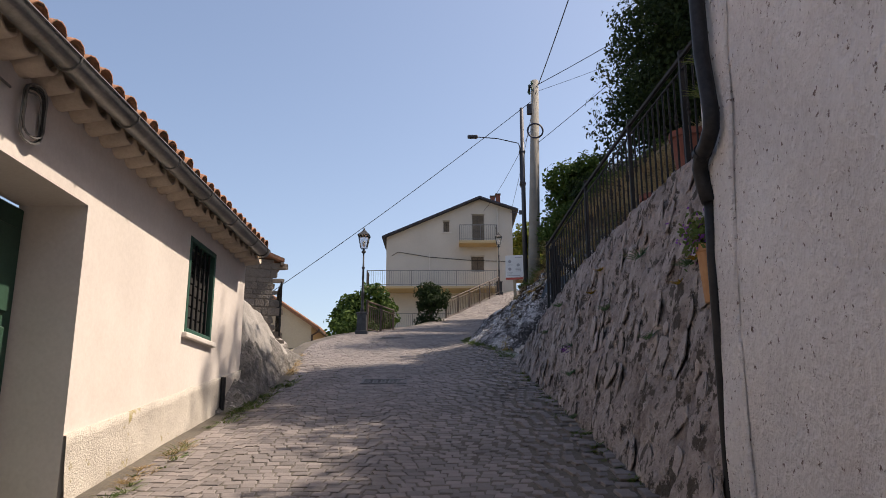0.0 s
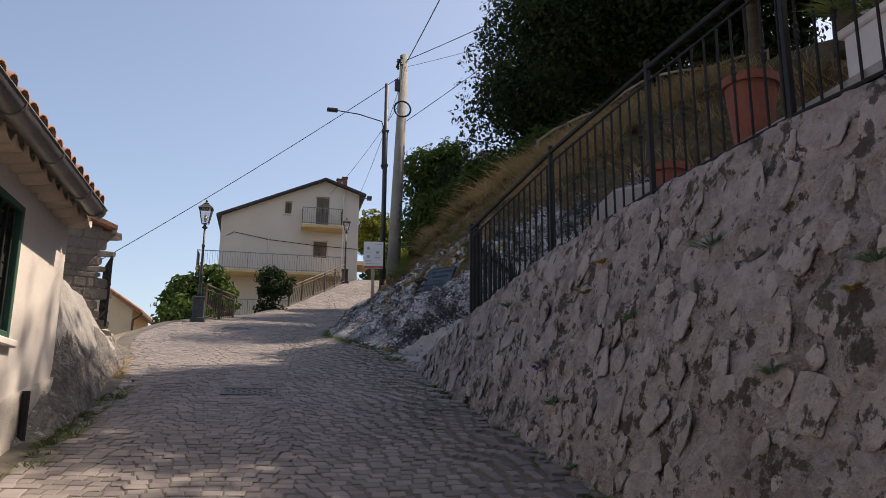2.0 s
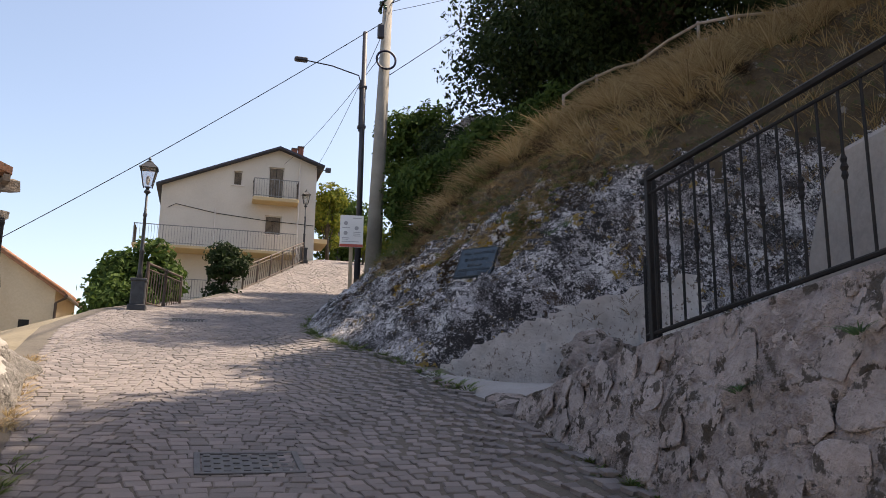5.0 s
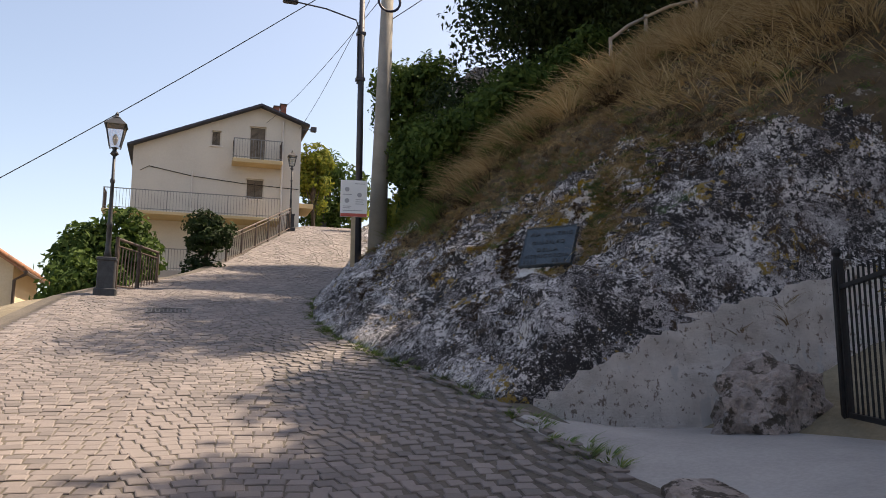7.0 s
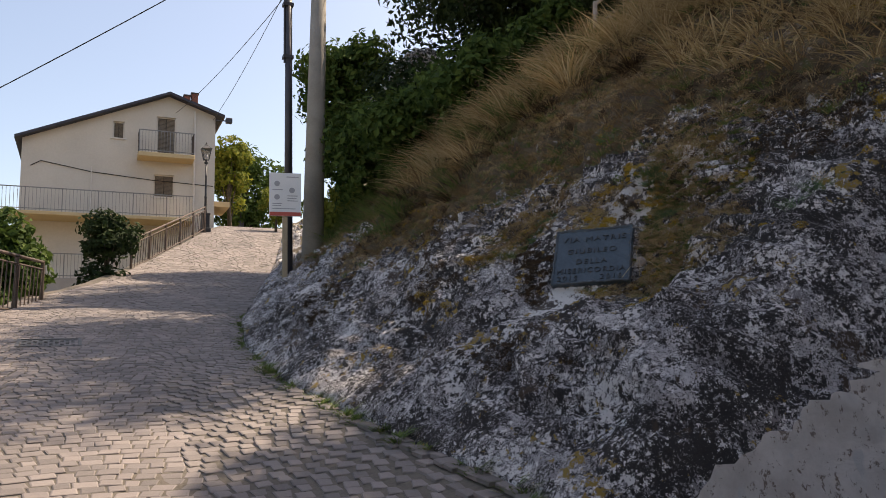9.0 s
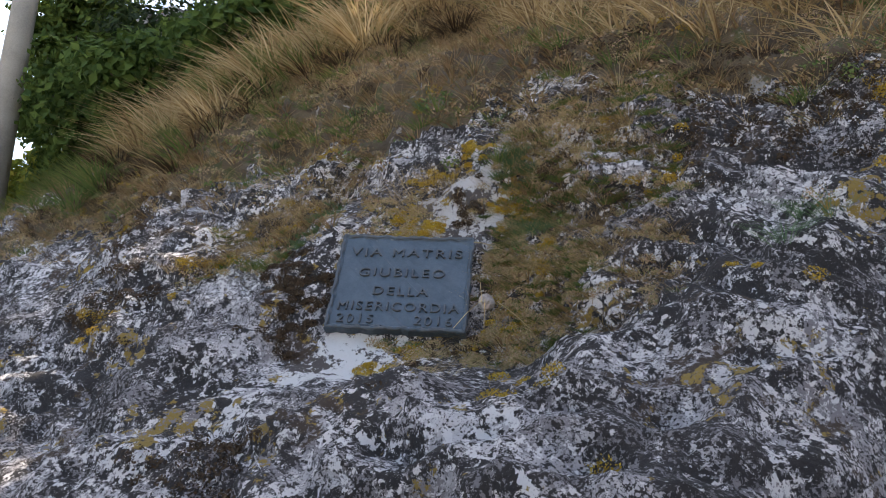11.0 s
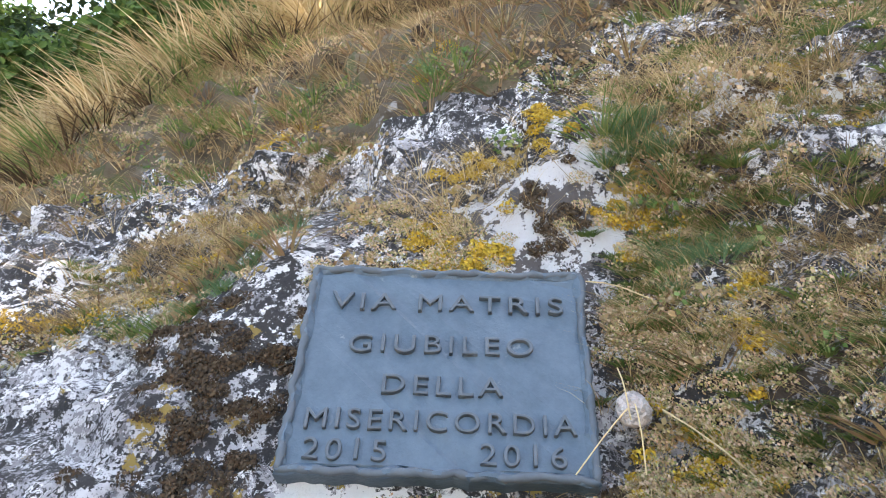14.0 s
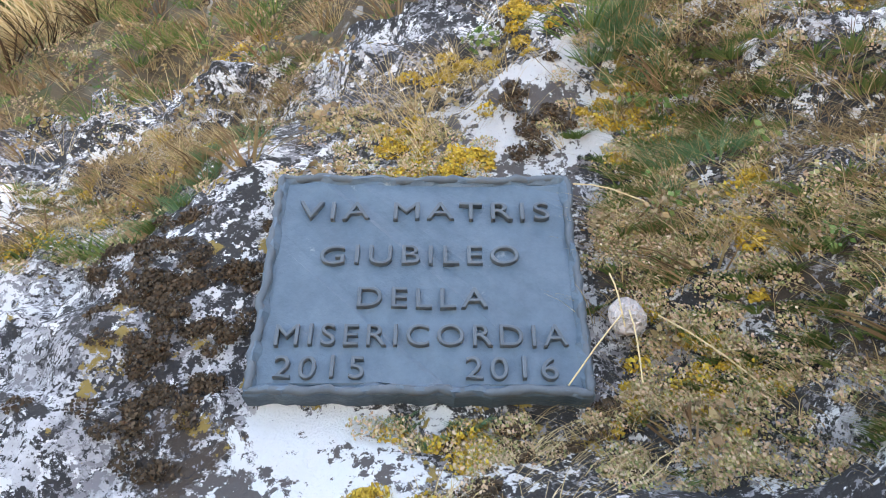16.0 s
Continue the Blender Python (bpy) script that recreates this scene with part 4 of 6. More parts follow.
    part("downpipe", Geo().tube([(0.34, -0.1, 0.12), (0.05, -0.06, -0.05), (0.05, -0.06, -6.0)], 0.045, 8), M_RUSTIRON, a)
    # black panel painted for the shade in the vent hole
    part("vent", Geo().box((-0.95, -0.02, -0.95), (-0.65, -0.001, -0.60)), M_DARK, a)


stone_shed()


# ---- whitewashed building ----
def white_building():
    g = Geo()
    x, n, m = 1.46, 70, 60
    for j in range(n + 1):
        y = -4.0 + 8.1 * j / n
        for i in range(m + 1):
            z = -1.0 + 8.0 * i / m
            d = 0.018 * fbm(x, y, z, 2.2, 3) + 0.007 * nz(x, y, z, 14)
            e = 0.035 * nz(3, 7, z, 3.2) if j == n else 0
            g.v.append((x + d + 0.03 * nz(0, 0, z, 0.5), y + e, z))
    g.f = [(j * (m + 1) + i, j * (m + 1) + i + 1, (j + 1) * (m + 1) + i + 1, (j + 1) * (m + 1) + i) for j in range(n) for i in range(m)]
    g.mi = [0] * len(g.f)
    g.box((x + 0.05, -4.0, -1.0), (x + 5.0, 4.06, 7.0))
    tagged(part("wall_east", g, M_ROUGHWHITE, smooth=True), "rough whitewashed wall of a tall old building", "wall", kind="structure")
    g = Geo()
    ring = [(0.42 * math.cos(a) * (1 + 0.4 * nz(math.cos(a), math.sin(a), 0, 1.8)), 0.30 * math.sin(a) * (1 + 0.4 * nz(math.cos(a), math.sin(a), 4, 1.8))) for a in [2 * math.pi * k / 40 for k in range(40)]]
    g.add([(x - 0.004, 2.85 + u, 0.62 + v) for u, v in ring] + [(x - 0.03, 2.85 + u * 0.96, 0.62 + v * 0.96) for u, v in ring], [(k, (k + 1) % 40, 40 + (k + 1) % 40, 40 + k) for k in range(40)] + [tuple(40 + k for k in range(40))])
    tagged(part("render_patch", g, M_PLINTH), "bare grey render patch on the white wall", "patch", kind="structure")
    p = thing("downpipe", "black downpipe bent outwards at the building corner", "pipe", at=(x, 4.0, 0))
    part("pipe", Geo().tube([(-0.05, -0.10, 7), (-0.05, -0.12, 3.40), (-0.05, -0.16, 3.20), (-0.05, -0.185, 3.06), (-0.05, -0.17, 2.99), (-0.05, -0.10, 2.94), (-0.05, 0.0, 2.91), (-0.045, 0.05, 2.86), (-0.03, 0.06, 2.78), (-0.01, 0.05, 2.68)], 0.040, 12), M_BLACKPIPE, p, smooth=True)
    part("lower_pipe", Geo().tube([(-0.01, 0.05, 2.72), (0.0, 0.10, 2.4), (0.005, 0.13, 1.3), (0.01, 0.13, 0.7)], 0.028, 10), M_BLACKPIPE, p, smooth=True)
    part("collar", Geo().tube([(-0.05, -0.03, 2.925), (-0.05, 0.005, 2.915)], 0.047, 12), M_BLACKPIPE, p)
    tagged(part("wall_cable", Geo().tube([(x - 0.012 + 0.012 * nz(0, 0, 0.6 * k, 1), 3.72 - 0.10 * math.sin(k * 0.35) + 0.03 * nz(1, 0, k, 0.7), 5.0 - 0.25 * k) for k in range(22)], 0.013, 6), M_ROUGHWHITE), "painted-over cable running down the white wall", "cable")


white_building()


# ---- rubble retaining wall, fence, gate ----
WALL_TOP = [(4.0, 3.40), (5.9, 3.43), (7.2, 3.40), (8.4, 3.34), (9.6, 3.18), (10.85, 2.98), (12.0, 2.72), (12.9, 2.50)]


def wall_face(y, z):
    """x of the rubble wall's face: it leans back a little."""
    zb = road_at(1.2, y)
    return lerp_table(RIGHT_X, y) + 0.02 + 0.24 * max(0.0, z - zb)


def retaining_wall():
    g = Geo()
    ny, nv = 480, 80
    for j in range(ny + 1):
        y = 4.12 + 8.7 * j / ny
        zb, zt = road_at(1.2, y) - 0.15, max(lerp_table(WALL_TOP, y), road_at(1.2, y) + 0.03)
        for i in range(nv + 1):
            z = zb + (zt - zb) * i / nv
            x = wall_face(y, z) + 0.040 * fbm(0, y, z, 3.2, 5) + 0.018 * abs(fbm(2, y, z, 8.5, 3))
            g.v.append((x, y, z + (0.02 * nz(0, y, 0, 2) if i == nv else 0)))
        x = wall_face(y, zt)
        g.v += [(x + 0.10, y, zt + 0.03), (x + 0.34, y, zt + 0.02), (x + 0.36, y, zt - 0.5)]
    n = nv + 4
    g.f = [(j * n + i, j * n + i + 1, (j + 1) * n + i + 1, (j + 1) * n + i) for j in range(ny) for i in range(n - 1)]
    g.mi = [0] * len(g.f)
    wall = tagged(part("wall_rubble", g, M_MORTAR, smooth=True), "old rubble retaining wall with wide mortar joints", "wall", kind="structure")
    rnd = random.Random(21)
    kinds = []
    for v in range(8):
        bm = bmesh.new()
        bmesh.ops.create_icosphere(bm, subdivisions=3, radius=0.5)
        for p in bm.verts:
            q = p.co.copy()
            k = 1 + 0.6 * nz(q.x + v * 7, q.y, q.z, 2.4) + 0.25 * nz(q.x, q.y + v * 5, q.z, 6.5)
            p.co = Vector((0.30 * math.tanh(q.x * 3.2) + 0.10 * nz(q.x + v, q.y, q.z, 7), 0.50 * math.tanh(2.3 * q.y * k), 0.50 * math.tanh(2.3 * q.z * k)))
        me = bpy.data.meshes.new("stone")
        bm.to_mesh(me)
        bm.free()
        me.materials.append(M_STONE)
        me.polygons.foreach_set("use_smooth", [True] * len(me.polygons))
        kinds.append(me)
    placed = []
    tries = 0
    while len(placed) < 240 and tries < 9000:
        tries += 1
        y = rnd.uniform(4.2, 12.5)
        zb, zt = road_at(1.2, y), lerp_table(WALL_TOP, y)
        if zt - zb < 0.15:
            continue
        z = rnd.uniform(zb + 0.02, zt - 0.06)
        big = 0.13 if tries < 1500 else (0.085 if tries < 4000 else 0.05)
        r = big * rnd.uniform(0.8, 1.35)
        if any((y - a) ** 2 + (z - b) ** 2 < (0.86 * (r + c)) ** 2 for a, b, c in placed) or z + r * 0.8 > zt or z - r * 0.5 < zb:
            continue
        placed.append((y, z, r))
        ob = new("stone", kinds[rnd.randrange(8)])
        ob.matrix_world = Matrix.LocRotScale((wall_face(y, z) + 0.010, y, z), Euler((rnd.uniform(-3.1, 3.1), 0.22 + rnd.uniform(-0.1, 0.1), rnd.uniform(-0.12, 0.12))), (rnd.uniform(0.028, 0.05), r * 2.0 * rnd.uniform(0.85, 1.35), r * 2.0 * rnd.uniform(0.85, 1.15)))
        ob.parent = wall
    # weeds growing out of the joints
    spots = []
    for y, z in ((9.1, 2.98), (9.75, 2.75), (7.75, 2.11), (8.05, 2.40), (6.9, 2.6), (6.2, 2.9), (5.6, 2.2), (7.3, 1.7), (5.1, 2.6)):
        spots.append(((wall_face(y, z) - 0.02, y, z), rnd.uniform(0.7, 1.2)))
    scatter("wall_weeds", "small green and brown weeds rooted in the wall joints", M_BLUEHERB, spots, 0.10, 70, 0.004, 1.2, rnd, "weed")
    fl = [((wall_face(8.02, 2.36) - 0.07 + rnd.gauss(0, 0.015), 8.02 + rnd.gauss(0, 0.03), 2.36 + rnd.gauss(0, 0.03)), 1.0) for _ in range(8)]
    scatter("wall_flowers", "small violet flowers growing from the wall", M_FLOWER, fl, 0.03, 14, 0.006, 1.4, rnd, "flower")
    orange = []
    for y, z in ((7.45, 3.05), (7.6, 2.86), (5.2, 2.5), (5.0, 2.62)):
        orange.append(((wall_face(y, z) - 0.012, y, z), 1.0))
    scatter("wall_lichen", "orange lichen tufts on the rubble wall", M_MOSSO, orange, 0.05, 80, 0.006, 1.5, rnd, "lichen")


retaining_wall()


def hanging_pot():
    """A tall flower pot hung on the rubble wall."""
    x, y, z = wall_face(4.50, 2.4) - 0.085, 4.50, 2.24
    t = thing("hanging_pot", "tall ochre terracotta pot with violet flowers hung on the wall", "flower pot", at=(x, y, z))
    part("pot", Geo().lathe((0, 0, 0), [(0.045, 0), (0.05, 0.01), (0.072, 0.28), (0.08, 0.285), (0.08, 0.325), (0.072, 0.325), (0.066, 0.28)], 18), M_OCHREPOT, t, smooth=False)
    part("hook", Geo().tube([(0.06, 0, 0.29), (0.10, 0, 0.31), (0.14, 0, 0.30)], 0.005, 6), M_IRON, t)
    rnd = random.Random(12)
    for name, mat, n, size, wide in (("foliage", M_HERB, 900, 0.022, 0.09), ("blossom", M_FLOWER, 240, 0.016, 0.11)):
        g = Geo()
        for _ in range(n):
            p = Vector((rnd.gauss(0, wide * 0.6), rnd.gauss(0.03, wide), 0.40 + rnd.gauss(0, 0.055)))
            d = Vector((rnd.uniform(-1, 1), rnd.uniform(-1, 1), rnd.uniform(-0.4, 1))).normalized()
            u = d.orthogonal().normalized() * size * rnd.uniform(0.6, 1.2)
            w = d.cross(u) * 0.6
            g.add([p - u, p - w, p + u, p + w], [(0, 1, 2, 3)])
        part(name, g, mat, t)


hanging_pot()


def fence_x(y):
    return wall_face(y, lerp_table(WALL_TOP, y)) + 0.16


def fence():
    f = thing("fence", "dark iron bar fence on top of the rubble wall", "fence", at=(0, 0, 0))
    ya, yb = 4.2, 10.80
    def base(y):
        return lerp_table(WALL_TOP, y) + 0.03
    def top(y):
        return lerp_table([(4.2, 4.50), (7.0, 4.44), (8.6, 4.35), (10.8, 4.10)], y)
    for y in (4.25, 5.9, 7.2, 8.75, 10.74):
        part("post", Geo().box((fence_x(y) - 0.018, y - 0.018, base(y) - 0.1), (fence_x(y) + 0.018, y + 0.018, top(y) + 0.02), bevel=0.004), M_IRON, f)
    for dz, h in ((-0.04, 0.045), (-0.14, 0.022)):
        for a, b in zip((4.2, 5.9, 7.2, 8.75), (5.9, 7.2, 8.75, 10.8)):
            part("rail", Geo().tube([(fence_x(a), a, top(a) + dz), (fence_x(b), b, top(b) + dz)], h / 2.1, 6), M_IRON, f)
    for a, b in zip((4.2, 5.9, 7.2, 8.75), (5.9, 7.2, 8.75, 10.8)):
        part("rail", Geo().tube([(fence_x(a), a, base(a) + 0.06), (fence_x(b), b, base(b) + 0.06)], 0.014, 6), M_IRON, f)
    y, k = ya + 0.12, 0
    while y < yb - 0.05:
        g = Geo().tube([(fence_x(y), y, base(y) + 0.05), (fence_x(y), y, top(y) - 0.13)], 0.0085, 6)
        if k % 2 == 0:
            zc = base(y) + 0.50
            g.lathe((fence_x(y), y, zc - 0.06), [(0.009, 0), (0.017, 0.02), (0.012, 0.04), (0.020, 0.06), (0.012, 0.08), (0.017, 0.10), (0.009, 0.12)], 6)
        part("bar", g, M_IRON, f)
        y += 0.125
        k += 1


fence()


def gate():
    a, b = Vector((1.62, 10.86, 2.90)), Vector((3.28, 13.60, 2.86))
    d = (b - a).normalized()
    L = (b - a).length
    t = thing("garden_gate", "double-leaf black iron bar gate on round-capped posts", "gate", at=a)
    t.rotation_euler = (0, 0, math.atan2(d.y, d.x))
    for x in (0.0, L):
        g = Geo().box((x - 0.035, -0.035, -0.02), (x + 0.035, 0.035, 1.20), bevel=0.006)
        g.lathe((x, 0, 1.20), [(0.03, 0), (0.02, 0.02), (0.034, 0.05), (0.025, 0.08), (0.004, 0.10)], 8)
        part("post", g, M_IRON, t)
    for lo, hi in ((0.06, L / 2 - 0.01), (L / 2 + 0.01, L - 0.06)):
        leaf = part("leaf", Geo().box((lo, -0.02, 0.08), (lo + 0.035, 0.02, 1.12)).box((hi - 0.035, -0.02, 0.08), (hi, 0.02, 1.12)).box((lo, -0.018, 0.08), (hi, 0.018, 0.115)).box((lo, -0.018, 0.98), (hi, 0.018, 1.01)), M_IRON, t)
        x = lo + 0.12
        while x < hi - 0.05:
            part("bar", Geo().tube([(x, 0, 0.1), (x, 0, 1.10)], 0.009, 6), M_IRON, leaf)
            x += 0.11
    part("latch", Geo().box((L / 2 - 0.05, -0.035, 0.55), (L / 2 + 0.05, -0.02, 0.63)), M_IRON, t)
    part("drop_bolt", Geo().tube([(L / 2 + 0.03, -0.03, -0.02), (L / 2 + 0.03, -0.03, 0.4)], 0.008, 6), M_IRON, t)


gate()


def terrace():
    g = Geo().box((2.02, 3.9, 1.5), (5.2, 6.85, 3.58)).box((2.02, 6.85, 1.5), (5.2, 9.2, 3.36)).box((2.02, 9.2, 1.5), (5.2, 10.9, 2.96)).box((3.0, 10.9, 1.5), (5.0, 14.2, 2.83))
    tagged(part("floor_terrace", g, M_CONCRETE), "concrete terrace behind the fence", "terrace", kind="structure")
    # parapet that climbs behind the fence
    g = Geo()
    top = [(5.0, 3.78), (7.5, 3.98), (9.3, 4.28), (10.1, 4.45), (10.6, 4.40), (10.85, 4.2), (11.0, 3.6), (11.4, 3.05)]
    for j in range(41):
        y = 5.0 + 6.4 * j / 40
        x, zt = 2.75 + 0.12 * (y - 5) * 0.3, lerp_table(top, y)
        g.v += [(x, y, 2.9), (x + 0.01 * nz(0, y, 0, 3), y, zt - 0.04), (x + 0.03, y, zt), (x + 0.19, y, zt), (x + 0.22, y, zt - 0.04), (x + 0.22, y, 2.9)]
    g.f = [(j * 6 + i, j * 6 + i + 1, j * 6 + 7 + i, j * 6 + 6 + i) for j in range(40) for i in range(5)] + [(5, 4, 3, 2, 1, 0), tuple(240 + i for i in range(6))]
    g.mi = [0] * len(g.f)
    tagged(part("wall_parapet", g, M_PARAPET, smooth=False), "stained rendered parapet wall climbing behind the fence", "wall", kind="structure")
    rnd = random.Random(8)
    for x, y, s in ((2.16, 7.52, 0.85), (2.22, 6.58, 0.95)):
        p = thing("flower_pot", "tall terracotta flower pot on the terrace edge", "flower pot", group="terrace pots", at=(x, y, 3.362 if y > 6.85 else 3.582))
        r = 0.17 * s
        part("pot", Geo().lathe((0, 0, 0), [(r * 0.70, 0), (r * 0.95, r * 2.6), (r * 1.08, r * 2.6), (r * 1.08, r * 2.95), (r * 0.98, r * 2.95), (r * 0.9, r * 2.6)], 18), M_POT, p, smooth=False)
        part("soil", Geo().lathe((0, 0, r * 2.6), [(r * 0.9, 0), (r * 0.5, 0.02), (0.01, 0.03)], 14), M_GROUND, p)
    q = thing("planter", "white square planter on the terrace edge", "planter", at=(2.30, 5.42, 3.582))
    part("box", Geo().box((-0.16, -0.27, 0.0), (0.16, 0.27, 0.32), bevel=0.012), M_CHAIR, q)
    part("rim", Geo().box((-0.18, -0.29, 0.29), (0.18, 0.29, 0.34), bevel=0.01), M_CHAIR, q)
    part("soil", Geo().box((-0.145, -0.255, 0.3405), (0.145, 0.255, 0.348)), M_GROUND, q)
    pts = [((2.30 + rnd.gauss(0, 0.12), 5.45 + rnd.gauss(0, 0.18), 4.08 + rnd.gauss(0, 0.10)), 1) for _ in range(26)]
    tagged(scatter("pot_plant", "bushy green pot plant with narrow leaves", M_HERB, pts, 0.11, 60, 0.006, 1.3, rnd, "plant"), kind="")
    c = thing("garden_chair", "white plastic garden chair on the terrace", "chair", at=(2.78, 5.75, 3.582))
    c.rotation_euler = (0, 0, 0.6)
    part("seat", Geo().box((-0.22, -0.22, 0.40), (0.22, 0.22, 0.43), bevel=0.01), M_CHAIR, c)
    for x, y in ((-0.2, -0.2), (0.2, -0.2), (-0.2, 0.2), (0.2, 0.2)):
        part("leg", Geo().tube([(x * 1.1, y * 1.1, 0), (x, y, 0.41)], 0.02, 6), M_CHAIR, c)
    for k in range(6):
        z = 0.50 + 0.065 * k
        part("back_slat", Geo().tube([(-0.22, 0.23 + 0.02 * k, z - 0.02), (0, 0.27 + 0.02 * k, z), (0.22, 0.23 + 0.02 * k, z - 0.02)], 0.016, 6), M_CHAIR, c)
    for x in (-0.22, 0.22):
        part("back_post", Geo().tube([(x, 0.22, 0.42), (x, 0.34, 0.86)], 0.016, 6), M_CHAIR, c)


terrace()


# ---- plaque ----
def plaque():
    m = Matrix((PL_W, PL_U, PL_N)).transposed().to_4x4()
    if m.determinant() < 0:
        m = Matrix((PL_W, PL_U, -PL_N)).transposed().to_4x4()
    t = thing("plaque", "hand-made blue-grey clay plaque with raised lettering on the rock", "plaque", at=PL_C)
    t.rotation_mode = "QUATERNION"
    t.rotation_quaternion = m.to_quaternion()
    W, H = PL_HW, PL_HH
    # slab: wider at its foot, uneven rim
    def outline(n, inset):
        out = []
        for k in range(n):
            f = k / n * 4
            s, u = int(f), f - int(f)
            c = [(-W * 1.03, -H), (W * 1.03, -H), (W * 0.97, H), (-W * 0.97, H)]
            a, b = Vector(c[s]), Vector(c[(s + 1) % 4])
            p = a.lerp(b, u)
            q = p * (1 - inset / 0.3)
            w_ = 0.008 * nz(q.x * 9, q.y * 9, inset * 20, 3.5)
            r = Vector((max(-W * 1.0 + inset, min(W * 1.0 - inset, p.x)) + w_, max(-H + inset, min(H - inset, p.y)) + 0.008 * nz(q.y * 9, q.x * 9, 3, 3.5)))
            out.append(r)
        return out
    n = 160
    g = Geo()
    for inset, z in ((0.004, -0.06), (0.0, 0.004), (0.005, 0.015), (0.012, 0.016), (0.020, 0.007)):
        for p in outline(n, inset):
            g.v.append((p.x, p.y, z + 0.007 * nz(p.x, p.y, z, 38)))
    for k in range(4):
        for a in range(n):
            b = (a + 1) % n
            g.f.append((k * n + a, k * n + b, (k + 1) * n + b, (k + 1) * n + a))
    g.f.append(tuple(4 * n + a for a in range(n)))
    g.mi = [0] * len(g.f)
    part("slab", g, M_SLATE, t)
    ring = outline(n, 0.008)
    ring = [(q.x, q.y, 0.010 + 0.004 * nz(q.x, q.y, 1, 40)) for q in ring + ring[:1]]
    part("rim", Geo().tube(ring, [0.0085 + 0.0045 * nz(q[0], q[1], 5, 55) for q in ring], 7), M_SLATELET, t, "dark pinched clay rim", smooth=True)
    for text, x, s, width in (("VIA MATRIS", 0.003, 0.20, 0.50), ("GIUBILEO", -0.005, 0.42, 0.38), ("DELLA", 0.0, 0.615, 0.24), ("MISERICORDIA", 0.0, 0.775, 0.52), ("2015", -0.172, 0.905, 0.156), ("2016", 0.160, 0.905, 0.160)):
        cu = bpy.data.curves.new("lettering", "FONT")
        cu.body, cu.size, cu.align_x, cu.align_y = text, 0.062, "CENTER", "CENTER"
        cu.space_character, cu.extrude, cu.bevel_depth, cu.offset = 1.25, 0.005, 0.0018, -0.0016
        tmp = new("tmp", cu)
        me = bpy.data.meshes.new_from_object(tmp.evaluated_get(bpy.context.evaluated_depsgraph_get()))
        bpy.data.objects.remove(tmp)
        wide = max(v.co.x for v in me.vertices) - min(v.co.x for v in me.vertices)
        for v in me.vertices:
            v.co.x *= width / wide
            v.co.y += 0.004 * nz(v.co.x, s, 0, 14)
        me.materials.clear()
        me.materials.append(M_SLATELET)
        ob = new("lettering", me)
        ob.parent = t
        ob.location = (x, H - s * 2 * H, 0.011)
        tagged(ob, "raised hand-cut lettering line")
    s = Geo()
    bm = bmesh.new()
    bmesh.ops.create_icosphere(bm, subdivisions=2, radius=0.036)
    for p in bm.verts:
        p.co *= 1 + 0.25 * nz(p.co.x, p.co.y, p.co.z, 25)
    me = bpy.data.meshes.new("pebble")
    bm.to_mesh(me)
    bm.free()
    me.materials.append(M_STONE)
    pb = tagged(new("pebble", me), "pale round pebble lodged beside the plaque", "pebble")
    pb.location = PL_C + PL_W * 0.375 + PL_U * (-0.09) + PL_N * 0.01
    for k, (u0, v0, u1, v1) in enumerate(((0.355, -0.11, 0.25, -0.245), (0.37, -0.10, 0.375, -0.24), (0.345, -0.02, 0.36, -0.13), (0.42, -0.11, 0.60, -0.27), (0.52, 0.15, 0.60, 0.10), (0.30, 0.20, 0.44, 0.16), (0.74, 0.12, 0.77, 0.32), (0.62, -0.02, 0.80, -0.10))):
        st = Geo().tube([PL_C + PL_W * (u0 + (u1 - u0) * q / 4) + PL_U * (v0 + (v1 - v0) * q / 4) + PL_N * (0.045 + 0.01 * math.sin(q)) for q in range(5)], 0.0016, 5)
        tagged(part("dry_stalk", st, M_STRAW), "dry grass stalk lying on the rock beside the plaque", "stalk")


plaque()


